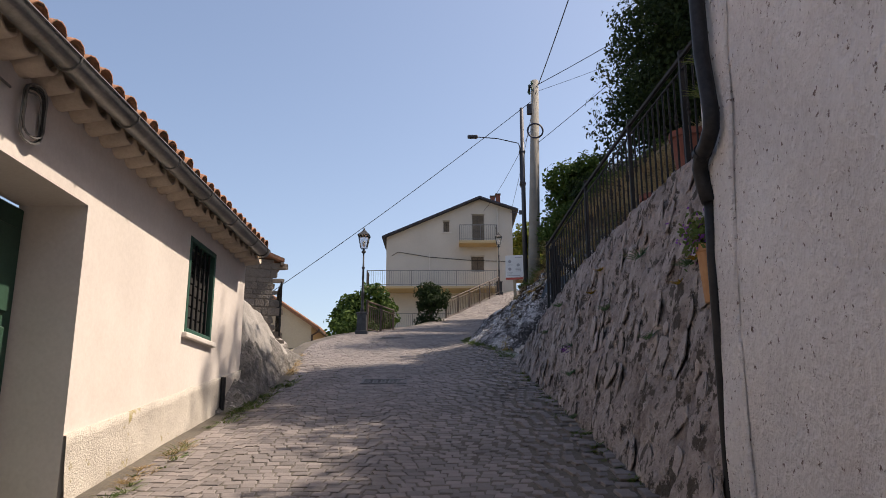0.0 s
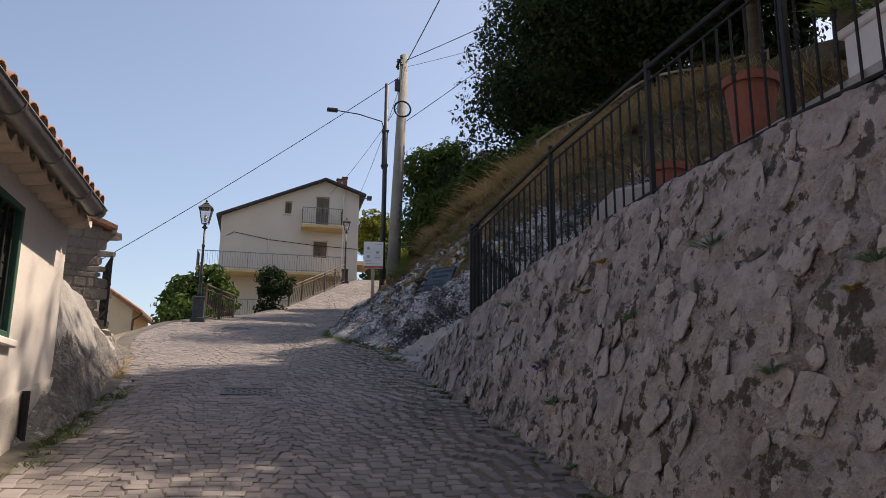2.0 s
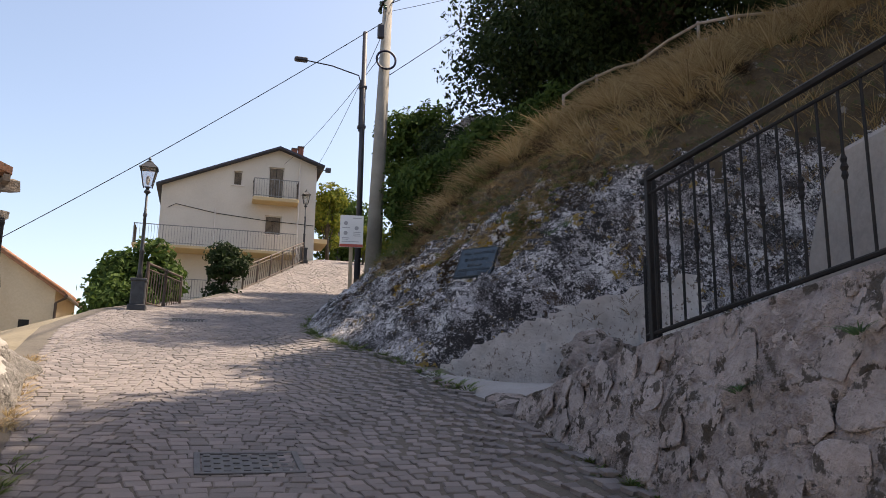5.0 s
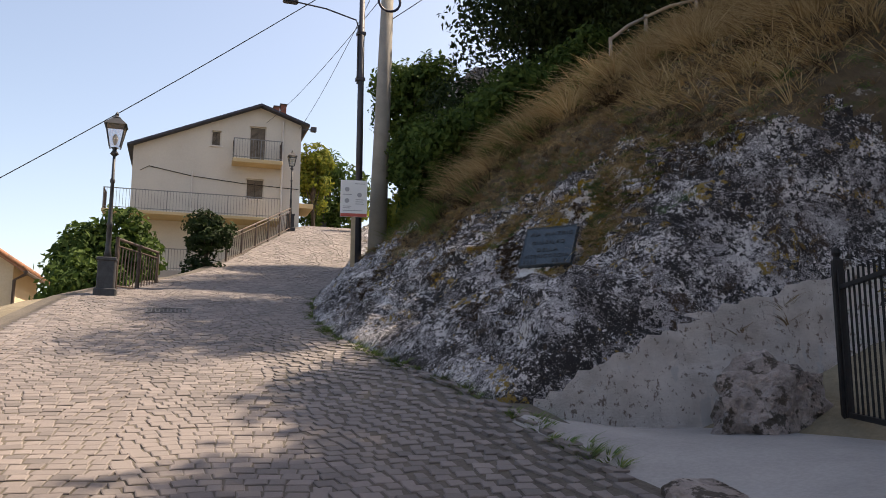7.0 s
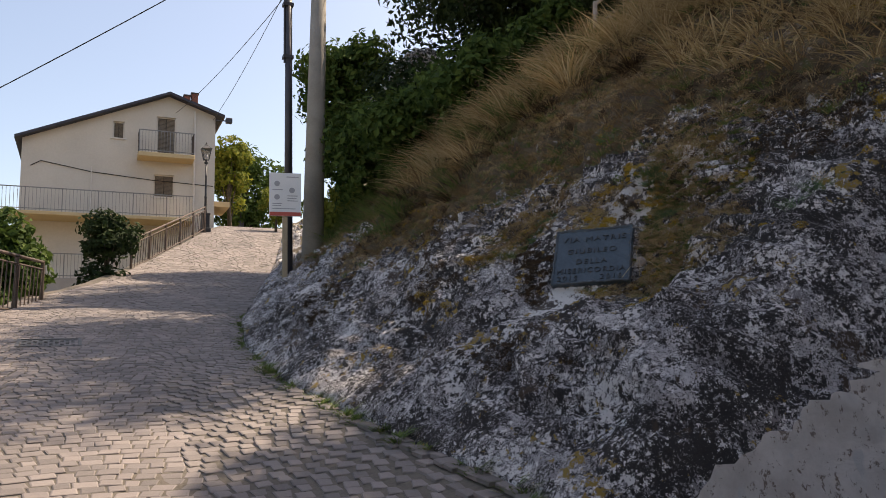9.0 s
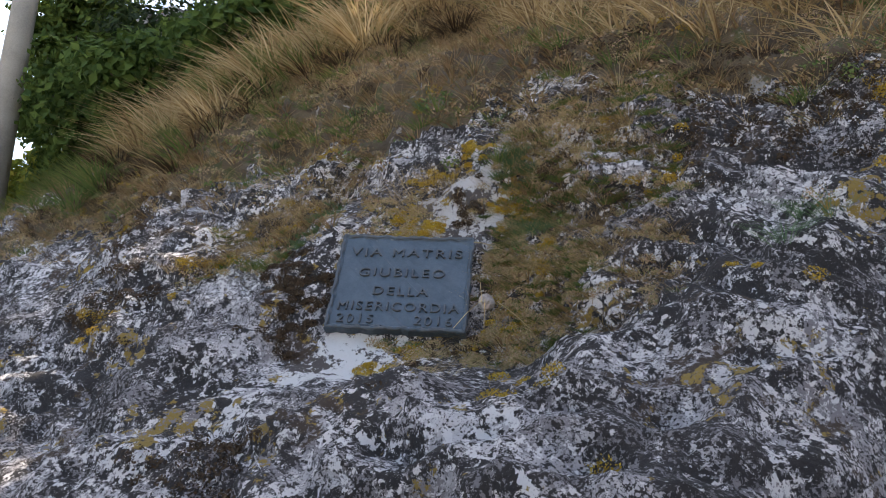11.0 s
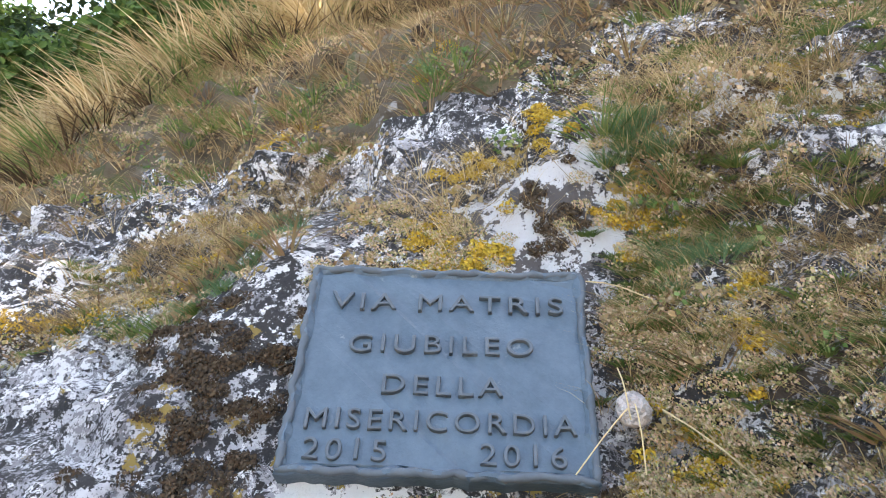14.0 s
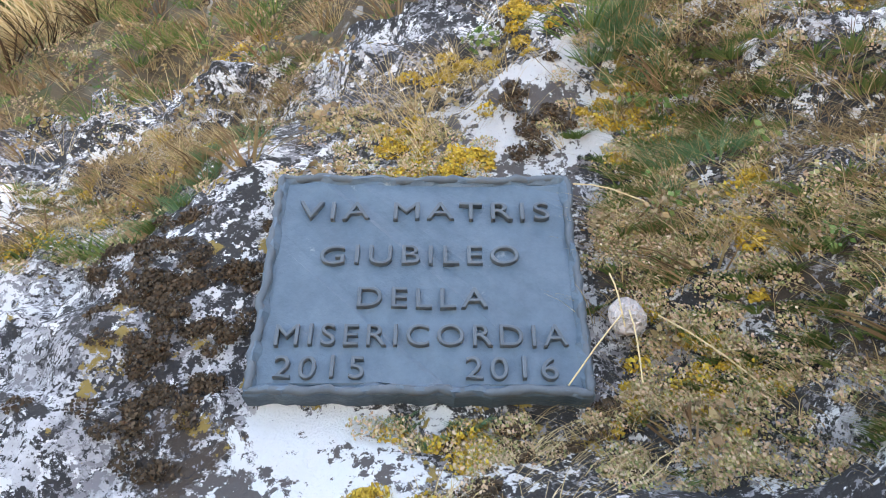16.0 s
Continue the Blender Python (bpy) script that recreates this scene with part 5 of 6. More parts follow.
# ---- plants on the slope ----
def slope_plants():
    rnd = random.Random(4)

    def near_plaque(p, m=0.03):
        r = p - PL_C
        return abs(r.dot(PL_W)) < PL_HW + m and abs(r.dot(PL_U)) < PL_HH + m

    def cushion(name, label, mat, spots, size, count, leaf, category="moss"):
        vs, fs = [], []
        for p, k in spots:
            R = size * k
            for _ in range(count):
                d = Vector((rnd.gauss(0, 1), rnd.gauss(0, 1), rnd.gauss(0, 1))).normalized()
                if d.dot(Vector((-0.6, -0.2, 0.75))) < -0.25:
                    d = -d
                rr = R * rnd.uniform(0.75, 1.05) * (1 + 0.3 * nz(p[0] + d.x, p[1] + d.y, d.z, 3))
                q = Vector(p) + Vector((d.x * rr * 1.15, d.y * rr * 1.15, d.z * rr * 0.8)) + Vector((0.35 * R, 0, -0.35 * R))
                n = (d + Vector((rnd.uniform(-1, 1), rnd.uniform(-1, 1), rnd.uniform(-1, 1)))).normalized()
                u = n.orthogonal().normalized() * leaf * rnd.uniform(0.6, 1.4)
                w = n.cross(u) * 0.6
                b = len(vs)
                vs += [q - u, q - w, q + u, q + w]
                fs.append((b, b + 1, b + 2, b + 3))
        me = bpy.data.meshes.new(name)
        me.from_pydata([tuple(v) for v in vs], [], fs)
        me.materials.append(mat)
        return tagged(new(name, me), label, category, kind="stuff")

    def pick(n, s0, s1, y0, y1, test):
        out, tries = [], 0
        while len(out) < n and tries < n * 25:
            tries += 1
            s, y = rnd.uniform(s0, s1), rnd.uniform(y0, y1)
            p = hill_point(s, y)
            if bare_zone(p - PL_C) and rnd.random() > 0.06:
                continue
            if test(p, s, y) and not near_plaque(p):
                out.append((p, rnd.uniform(0.6, 1.25)))
        return out

    def grassy(p, s, y):
        return veg(p.x, p.y, s) > 0.75 + rnd.uniform(-0.4, 0.4) + 0.5 * max(0.0, y - 20.5) and ((p - PL_C).length > 3.6 or ((p - PL_C).dot(PL_W) > 0.4 and (p - PL_C).length > 2.2))

    def tongue(p, scale, lim, off=0.0):
        return fbm(p.x + off, p.y, p.z, scale, 3) > lim

    scatter("dry_grass", "tall straw-coloured dry grass on the upper slope", M_STRAW, pick(1800, 2.0, 7.5, 14.6, 26, grassy), 0.33, 16, 0.0065, 0.85, rnd, seg=3)
    tuss = pick(300, 2.4, 6.8, 14.8, 25, lambda p, s, y: veg(p.x, p.y, s) > 0.55 + 0.5 * max(0.0, y - 20.5) and (p - PL_C).length > 3.8)
    scatter("grass_tussocks", "shaggy golden grass tussocks on the slope", M_STRAW, tuss, 0.46, 75, 0.0075, 0.8, rnd, seg=3, curl=0.85)
    # added dark blades: the shade in the grass hollows is put into their colour
    scatter("dark_brush", "dark brown blades added for the shaded hollows between the tussocks", M_MOSSB, pick(700, 2.0, 6.5, 14.8, 27, lambda p, s, y: veg(p.x, p.y, s) > 0.2 and tongue(p, 1.6, 0.0, 51) and (p - PL_C).length > 3.0), 0.22, 36, 0.0055, 0.9, rnd, "brush", seg=2)
    scatter("tall_herbs", "tall green herbs and brambles at the grass edge", M_HERB, pick(420, 1.6, 6.5, 19.5, 28, lambda p, s, y: veg(p.x, p.y, s) > 0.2 and tongue(p, 0.9, 0.05, 61)), 0.34, 60, 0.007, 0.7, rnd, "herb", seg=3)
    cushion("withered_mat", "mats of withered russet herbs on the slope", M_RUSSET, pick(2400, 1.0, 5.5, 14.7, 27, lambda p, s, y: veg(p.x, p.y, s) > rnd.uniform(-0.35, 0.1)), 0.075, 70, 0.010, "herb")
    cushion("olive_mat", "mats of olive green herbs on the slope", M_HERB, pick(900, 1.0, 5.5, 14.7, 27, lambda p, s, y: veg(p.x, p.y, s) > -0.2 and tongue(p, 1.1, 0.05, 71)), 0.075, 70, 0.009, "herb")
    scatter("terrace_grass", "dry grass on the slope above the terrace", M_STRAW, pick(300, 2.6, 7.0, 12.6, 14.6, lambda p, s, y: s > 3.2 + 1.2 * nz(p.x, p.y, 0, 0.7)), 0.46, 14, 0.007, 0.7, rnd, seg=3)
    scatter("slope_brush", "low brown brush on the slope above the terrace", M_RUSSET, pick(900, 0.8, 7.0, 6.0, 14.6, lambda p, s, y: tongue(p, 0.8, 0.05, 5)), 0.18, 30, 0.004, 1.0, rnd, "brush", seg=2)
    scatter("short_dry_grass", "short tufts of dry grass among the rock", M_STRAW, pick(900, 1.2, 4.0, 14.8, 23, lambda p, s, y: veg(p.x, p.y, s) > rnd.uniform(-0.5, 0.3) and (p - PL_C).length > 1.3), 0.15, 26, 0.0013, 0.8, rnd, seg=3)
    scatter("russet_herbs", "brown withered herbs covering the slope", M_RUSSET, pick(4600, 1.0, 6.0, 14.6, 30, lambda p, s, y: veg(p.x, p.y, s) > rnd.uniform(-0.25, 0.3)), 0.14, 22, 0.0038, 1.1, rnd, seg=2)
    scatter("green_herbs", "green herb cushions on the slope", M_HERB, pick(800, 1.2, 6.0, 14.8, 32, lambda p, s, y: veg(p.x, p.y, s) > -0.1 and tongue(p, 1.3, 0.15, 9)), 0.13, 60, 0.0026, 1.1, rnd, seg=2)
    scatter("blue_herbs", "blue-green feathery herb tufts on the rock", M_BLUEHERB, pick(90, 1.8, 4.5, 15, 22, lambda p, s, y: tongue(p, 1.0, 0.35, 13)), 0.13, 80, 0.0014, 0.9, rnd, seg=2)
    cushion("ochre_moss", "ochre moss cushions on the limestone", M_MOSSO, pick(200, 0.9, 4.0, 14.9, 21, lambda p, s, y: tongue(p, 1.5, 0.40, 21)), 0.045, 220, 0.0045)
    cushion("brown_moss", "dark brown dry moss on the limestone", M_MOSSB, pick(1300, 0.5, 4.0, 14.9, 22, lambda p, s, y: tongue(p, 1.2, 0.28, 31)), 0.05, 120, 0.006)
    cushion("stonecrop", "pinkish green stonecrop between the stones", M_SEDUM, pick(1200, 1.2, 4.5, 14.9, 21, lambda p, s, y: veg(p.x, p.y, s) > -0.35 and tongue(p, 1.25, 0.0, 41)), 0.05, 130, 0.0055, "stonecrop")

    # growth round the plaque, which the camera meets close by
    def at(u, v, spread, n, k=1.0):
        out = []
        for _ in range(n):
            q = PL_C + PL_W * (u + rnd.gauss(0, spread)) + PL_U * (v + rnd.gauss(0, spread))
            fx, _z = hill_foot(q.y)
            best = min((hill_point(q.x - fx + d * 0.05, q.y) for d in range(-8, 9)), key=lambda h: (h - q - PL_N * (h - q).dot(PL_N)).length)
            if not near_plaque(best, 0.012):
                out.append((best, k * rnd.uniform(0.7, 1.2)))
        return out

    def field(u0, u1, v0, v1, n, lim=-0.1, off=0.0, k=1.0):
        out = []
        for _ in range(n):
            q = at(rnd.uniform(u0, u1), rnd.uniform(v0, v1), 0.0, 1, k)
            if q and fbm(q[0][0].x + off, q[0][0].y, q[0][0].z, 2.4, 3) > lim:
                out += q
        return out

    RIGHT, UPLEFT = (0.40, 1.35, -0.55, 1.25), (-1.5, -0.56, 0.30, 1.35)
    cushion("stonecrop_carpet", "carpet of stonecrop and creeping herbs", M_SEDUM, field(*RIGHT, 420, -0.15) + field(*UPLEFT, 160, 0.0), 0.034, 280, 0.0036, "stonecrop")
    scatter("olive_carpet", "olive green creeping herbs on the rock", M_HERB, field(*RIGHT, 420, -0.05, 7) + field(*UPLEFT, 190, 0.0, 7), 0.045, 60, 0.0026, 1.3, rnd, "herb", seg=2)
    scatter("withered_carpet", "tangle of withered brown stems", M_RUSSET, field(*RIGHT, 520, -0.2, 3) + field(*UPLEFT, 260, 0.0, 3), 0.07, 26, 0.0012, 1.3, rnd, "herb", seg=3)
    scatter("pale_straw", "pale fine straw between the herbs", M_STRAW, field(*RIGHT, 420, -0.2, 11) + field(-1.5, -0.72, 0.42, 1.35, 240, -0.2, 11, 0.9), 0.10, 12, 0.0009, 1.1, rnd, seg=3)
    cushion("ochre_moss_cushion", "ochre moss cushions beside the plaque", M_MOSSO, at(0.52, -0.24, 0.07, 26) + at(0.12, -0.48, 0.07, 26) + at(-0.12, 0.40, 0.06, 22) + at(0.03, 0.38, 0.03, 10) + at(0.46, 0.44, 0.05, 20) + at(0.26, 0.80, 0.06, 18) + at(-0.02, 0.70, 0.05, 8) + at(0.70, 0.05, 0.05, 8), 0.028, 260, 0.0042)
    cushion("brown_moss_cushion", "dark brown moss beside the plaque", M_MOSSB, at(-0.47, -0.02, 0.09, 60) + at(-0.42, -0.25, 0.07, 34) + at(0.24, 0.47, 0.05, 12) + at(-0.24, 0.31, 0.05, 14) + at(0.22, 0.36, 0.03, 6) + at(0.28, -0.45, 0.08, 26) + at(-0.62, 0.18, 0.06, 18), 0.026, 220, 0.004)
    cushion("stonecrop_cushion", "pink and green stonecrop round the plaque", M_SEDUM, at(-0.10, 0.36, 0.08, 40) + at(0.62, 0.0, 0.15, 90) + at(0.20, -0.38, 0.10, 50) + at(0.52, -0.35, 0.12, 60) + at(0.56, 0.52, 0.11, 60) + at(-0.30, 0.44, 0.08, 26) + at(0.50, 0.15, 0.08, 40), 0.032, 320, 0.0034, "stonecrop")
    scatter("green_cushion", "bright green herb cushions above the plaque", M_BLUEHERB, at(0.50, 0.66, 0.05, 22, 0.8) + at(0.64, 0.26, 0.05, 14, 0.7) + at(-0.74, 0.46, 0.07, 16, 0.6) + at(-0.68, 0.62, 0.06, 12, 0.6) + at(0.1, -0.34, 0.03, 8, 0.4), 0.075, 150, 0.0012, 1.0, rnd, "herb", seg=2, curl=0.35)
    scatter("olive_herb", "olive green creeping herb beside the plaque", M_HERB, at(0.66, 0.48, 0.10, 60) + at(0.72, -0.15, 0.14, 50) + at(0.45, 0.30, 0.06, 24), 0.035, 90, 0.0022, 1.3, rnd, "herb", seg=2)
    scatter("fine_straw", "fine dry grass stalks round the plaque", M_STRAW, at(0.70, 0.10, 0.22, 150) + at(-0.05, 0.60, 0.13, 60, 1.2) + at(-0.95, 0.85, 0.16, 70, 1.0) + at(0.45, -0.40, 0.14, 70) + at(0.70, 0.88, 0.18, 110, 1.5)  , 0.10, 16, 0.0009, 1.0, rnd, seg=3)

    # weeds at the edges of the lane
    edge = []
    for _ in range(130):
        y = rnd.uniform(13.2, 25)
        x = lerp_table(RIGHT_X, y) + rnd.uniform(-0.06, 0.08)
        edge.append(((x, y, road_at(x, y)), rnd.uniform(0.5, 1.4)))
    for _ in range(60):
        y = rnd.uniform(5.6, 12.5) if rnd.random() < 0.6 else rnd.uniform(8.6, 10.2)
        x = -2.18 + rnd.uniform(-0.06, 0.12)
        edge.append(((x, y, road_at(x, y)), rnd.uniform(0.5, 1.3)))
    for _ in range(50):
        y = rnd.uniform(5, 11.5)
        x = lerp_table(RIGHT_X, y) + rnd.uniform(-0.06, 0.03)
        edge.append(((x, y, road_at(x, y)), rnd.uniform(0.3, 0.7)))
    scatter("edge_weeds", "green weeds along the edges of the lane", M_HERB, edge, 0.12, 46, 0.004, 1.0, rnd, "weed")
    dry = []
    for _ in range(80):
        y = rnd.uniform(12.5, 16.5)
        x = lerp_table(LEFT_X, y) + rnd.uniform(-0.15, 0.1)
        dry.append(((x, y, road_at(x, y)), rnd.uniform(0.5, 1.0)))
    for _ in range(40):
        y = rnd.uniform(5.2, 7.5)
        dry.append(((-2.22 + rnd.uniform(-0.03, 0.12), y, road_at(-2.2, y)), rnd.uniform(0.4, 0.8)))
    scatter("edge_straw", "dry weeds along the foot of the mound", M_STRAW, dry, 0.14, 30, 0.003, 1.0, rnd, "weed")


slope_plants()


# ---- trees and bushes ----
def tree(label, at, height, blobs, leaf, size, count, seed, trunk_r=0.16, name="tree", mats=None):
    """A tapered trunk with limbs to each clump, and a crown of single leaves."""
    rnd = random.Random(seed)
    t = thing(name, label, name.replace("_", " "), at=at)
    g = Geo()
    top = Vector((rnd.uniform(-0.3, 0.3), rnd.uniform(-0.3, 0.3), height * 0.75))
    g.tube([(0, 0, -0.4), top * 0.3 + Vector((0.05, 0, 0)), top * 0.65, top], [trunk_r * 1.25, trunk_r, trunk_r * 0.7, trunk_r * 0.3], 9)
    for bx, by, bz, br in blobs:
        c = Vector((bx, by, bz))
        f = min(0.9, max(0.25, bz / height - 0.25))
        a = top * f
        g.tube([a, a.lerp(c, 0.5) + Vector((0, 0, 0.1 * br)), c], [trunk_r * 0.5, trunk_r * 0.28, 0.015], 6)
    part("trunk", g, M_BARK, t, smooth=True)
    vs, fs = [], []
    vol = sum(b[3] ** 2 for b in blobs)
    for bx, by, bz, br in blobs:
        for _ in range(int(count * br * br / vol)):
            d = Vector((rnd.gauss(0, 1), rnd.gauss(0, 1), rnd.gauss(0, 1))).normalized()
            r = br * (0.55 + 0.5 * rnd.random() ** 0.6) * (1 + 0.35 * nz(d.x + bx, d.y + by, d.z + bz, 2.3))
            p = Vector((bx, by, bz)) + Vector((d.x * r, d.y * r, d.z * r * 0.85))
            if nz(p.x, p.y, p.z, 1.6 / max(0.6, br * 0.5)) < -0.32:
                continue
            n = (d + Vector((rnd.uniform(-1, 1), rnd.uniform(-1, 1), rnd.uniform(-0.6, 1)))).normalized()
            u = n.orthogonal().normalized()
            u = (Matrix.Rotation(rnd.uniform(0, 6.28), 3, n) @ u) * size * rnd.uniform(0.6, 1.3)
            w = n.cross(u) * 0.55
            k = len(vs)
            vs += [p - u, p - w + n * size * 0.15, p + u, p + w + n * size * 0.15]
            fs.append((k, k + 1, k + 2, k + 3))
    me = bpy.data.meshes.new("crown")
    me.from_pydata([tuple(v) for v in vs], [], fs)
    me.materials.append(leaf)
    ob = new("crown", me)
    ob.parent = t
    return t


def crown(rnd, cx, cy, cz, R, H, n, r0, r1):
    out = []
    for _ in range(n):
        a, f = rnd.uniform(0, 6.28), rnd.uniform(-1, 1)
        rr = R * math.sqrt(max(0.05, 1 - f * f)) * rnd.uniform(0.4, 0.85)
        out.append((cx + rr * math.cos(a), cy + rr * math.sin(a), cz + f * H * 0.8, rnd.uniform(r0, r1)))
    return out


def trees():
    r = random.Random(17)
    E = "dense dark evergreen tree on top of the slope"
    tree(E, (10.9, 30.0, 10.2), 10, crown(r, 0, 0, 5.0, 4.0, 5.0, 34, 1.2, 2.0), M_DARKLEAF, 0.10, 52000, 1, 0.3)
    tree(E, (9.9, 23.4, 10.6), 9, crown(r, 0, 0, 4.6, 3.7, 4.2, 34, 1.1, 1.9), M_DARKLEAF, 0.085, 62000, 2, 0.3)
    tree(E, (9.5, 13.6, 9.0), 9, crown(r, 0, 0, 6.2, 3.6, 4.0, 34, 1.2, 2.0), M_DARKLEAF, 0.12, 40000, 3, 0.3)
    tree(E, (12.6, 16.6, 10.6), 8, crown(r, 0, 0, 4.4, 3.2, 2.6, 30, 1.1, 1.8), M_DARKLEAF, 0.12, 30000, 4, 0.3)
    # added tree with its crown out of view, to keep sun off the plaque's rock
    tree(E, (10.5, 17.8, 9.8), 6.5, crown(r, 0, 0, 5.0, 2.0, 1.5, 22, 0.9, 1.3), M_DARKLEAF, 0.10, 24000, 16, 0.18)
    tree(E, (12.0, 21.0, 11.0), 5, crown(r, 0, 0, 2.2, 2.2, 2.2, 22, 0.9, 1.4), M_DARKLEAF, 0.10, 22000, 15, 0.2)
    tree(E, (8.2, 7.8, 6.3), 6, crown(r, 0, 0, 3.7, 2.5, 2.2, 22, 0.9, 1.4), M_DARKLEAF, 0.09, 34000, 14, 0.22)
    tree("dark green tree with a sunlit yellow-green top", (6.31, 34.0, 8.0), 7, crown(r, 0, 0, 3.4, 1.3, 2.8, 22, 0.6, 1.0), M_LEAF, 0.10, 16000, 5, 0.2)
    tree("leafy tree behind the pale house", (7.5, 58, 9.5), 7, crown(r, 0, 0, 3.8, 2.8, 3.0, 20, 0.9, 1.5), M_LEAF, 0.16, 9000, 6, 0.2)
    tree("yellowing tree beside the pale house", (5.6, 52, 9.5), 6, crown(r, 0, 0, 4.0, 0.9, 2.2, 10, 0.5, 0.9), M_YLEAF, 0.12, 4000, 7, 0.12)
    tree("broad green tree below the lane", (-2.95, 28.6, 2.9), 3.8, crown(r, 0.1, 0, 2.7, 1.0, 1.2, 12, 0.45, 0.75), M_LEAF, 0.10, 7000, 8, 0.14)
    B = "leafy green bush"
    tree(B + " below the street lamp", (-3.05, 27.0, 3.6), 2.0, crown(r, 0, 0, 1.0, 0.55, 0.7, 9, 0.4, 0.7), M_LEAF, 0.08, 4200, 9, 0.05, "bush")
    tree(B + " at the edge of the plateau", (-3.65, 27.4, 3.5), 1.4, crown(r, 0, 0, 0.7, 0.4, 0.4, 6, 0.28, 0.42), M_HERB, 0.08, 3000, 10, 0.05, "bush")
    tree("dark rounded shrub beside the railing", (-0.55, 33.5, 5.4), 2.4, crown(r, 0, 0, 1.25, 0.6, 1.1, 12, 0.4, 0.65), M_DARKLEAF, 0.075, 5200, 11, 0.06, "shrub")
    tree("bright green bush beside the upper road", (6.2, 44, 9.6), 1.8, crown(r, 0, 0, 0.9, 0.7, 0.8, 7, 0.35, 0.5), M_YLEAF, 0.07, 2600, 12, 0.05, "bush")
    for k, (x, y, s, m) in enumerate(((4.4, 24.4, 0.9, M_LEAF), (4.8, 22.8, 0.9, M_LEAF), (4.5, 27.0, 1.2, M_LEAF), (5.3, 25.2, 1.0, M_LEAF), (6.0, 28.4, 1.6, M_DARKLEAF), (5.8, 29.5, 1.2, M_DARKLEAF), (4.6, 29.0, 0.6, M_YLEAF), (5.0, 23.4, 0.5, M_HERB), (6.6, 26.0, 1.1, M_LEAF), (4.9, 32.0, 0.8, M_YLEAF), (7.2, 24.0, 0.9, M_LEAF))):
        tree("tangled green bramble on the slope", (x, y, hill_z(x, y) - 0.1), 1.6 * s, crown(r, 0, 0, 0.8 * s, 0.9 * s, 0.7 * s, 9, 0.4 * s, 0.65 * s), m, 0.08, int(3600 * s), 20 + k, 0.04, "bramble")


trees()


def cliff():
    bm = bmesh.new()
    bmesh.ops.create_icosphere(bm, subdivisions=5, radius=1.0)
    for p in bm.verts:
        q = p.co.copy()
        d = 1 + 0.3 * fbm(q.x, q.y, q.z, 1.5, 4)
        p.co = Vector((q.x * 1.3 * d, q.y * 1.6 * d, q.z * 2.2 * d))
    me = bpy.data.meshes.new("crag")
    bm.to_mesh(me)
    bm.free()
    me.materials.append(M_ROCK)
    ob = tagged(new("crag", me), "grey rock crag between the trees on the slope", "rock")
    ob.location = (7.9, 32.3, 10.6)


cliff()


def log_fence():
    f = thing("log_fence", "rustic fence of thin grey logs on the slope", "fence", at=(0, 0, 0))
    pts = [(6.1, 21.2, 9.32), (7.12, 21.55, 10.08), (7.9, 21.0, 10.32), (8.8, 20.0, 10.92), (10.0, 19.0, 10.89), (11.65, 18.9, 11.5)]
    P = [Vector((x, y, z - 0.80)) for x, y, z in pts]
    for p in P:
        part("post", Geo().tube([p + Vector((0, 0, -0.5)), p + Vector((0.02, 0.01, 0.84))], [0.04, 0.034], 8), M_WOODGREY, f, smooth=True)
    for a, b in zip(P, P[1:]):
        for h in (0.38, 0.78):
            mid = a.lerp(b, 0.5) + Vector((0, 0, h + 0.05))
            part("rail", Geo().tube([a + Vector((0, 0, h)), mid, b + Vector((0, 0, h))], [0.03, 0.034, 0.027], 8), M_WOODGREY, f, smooth=True)


log_fence()


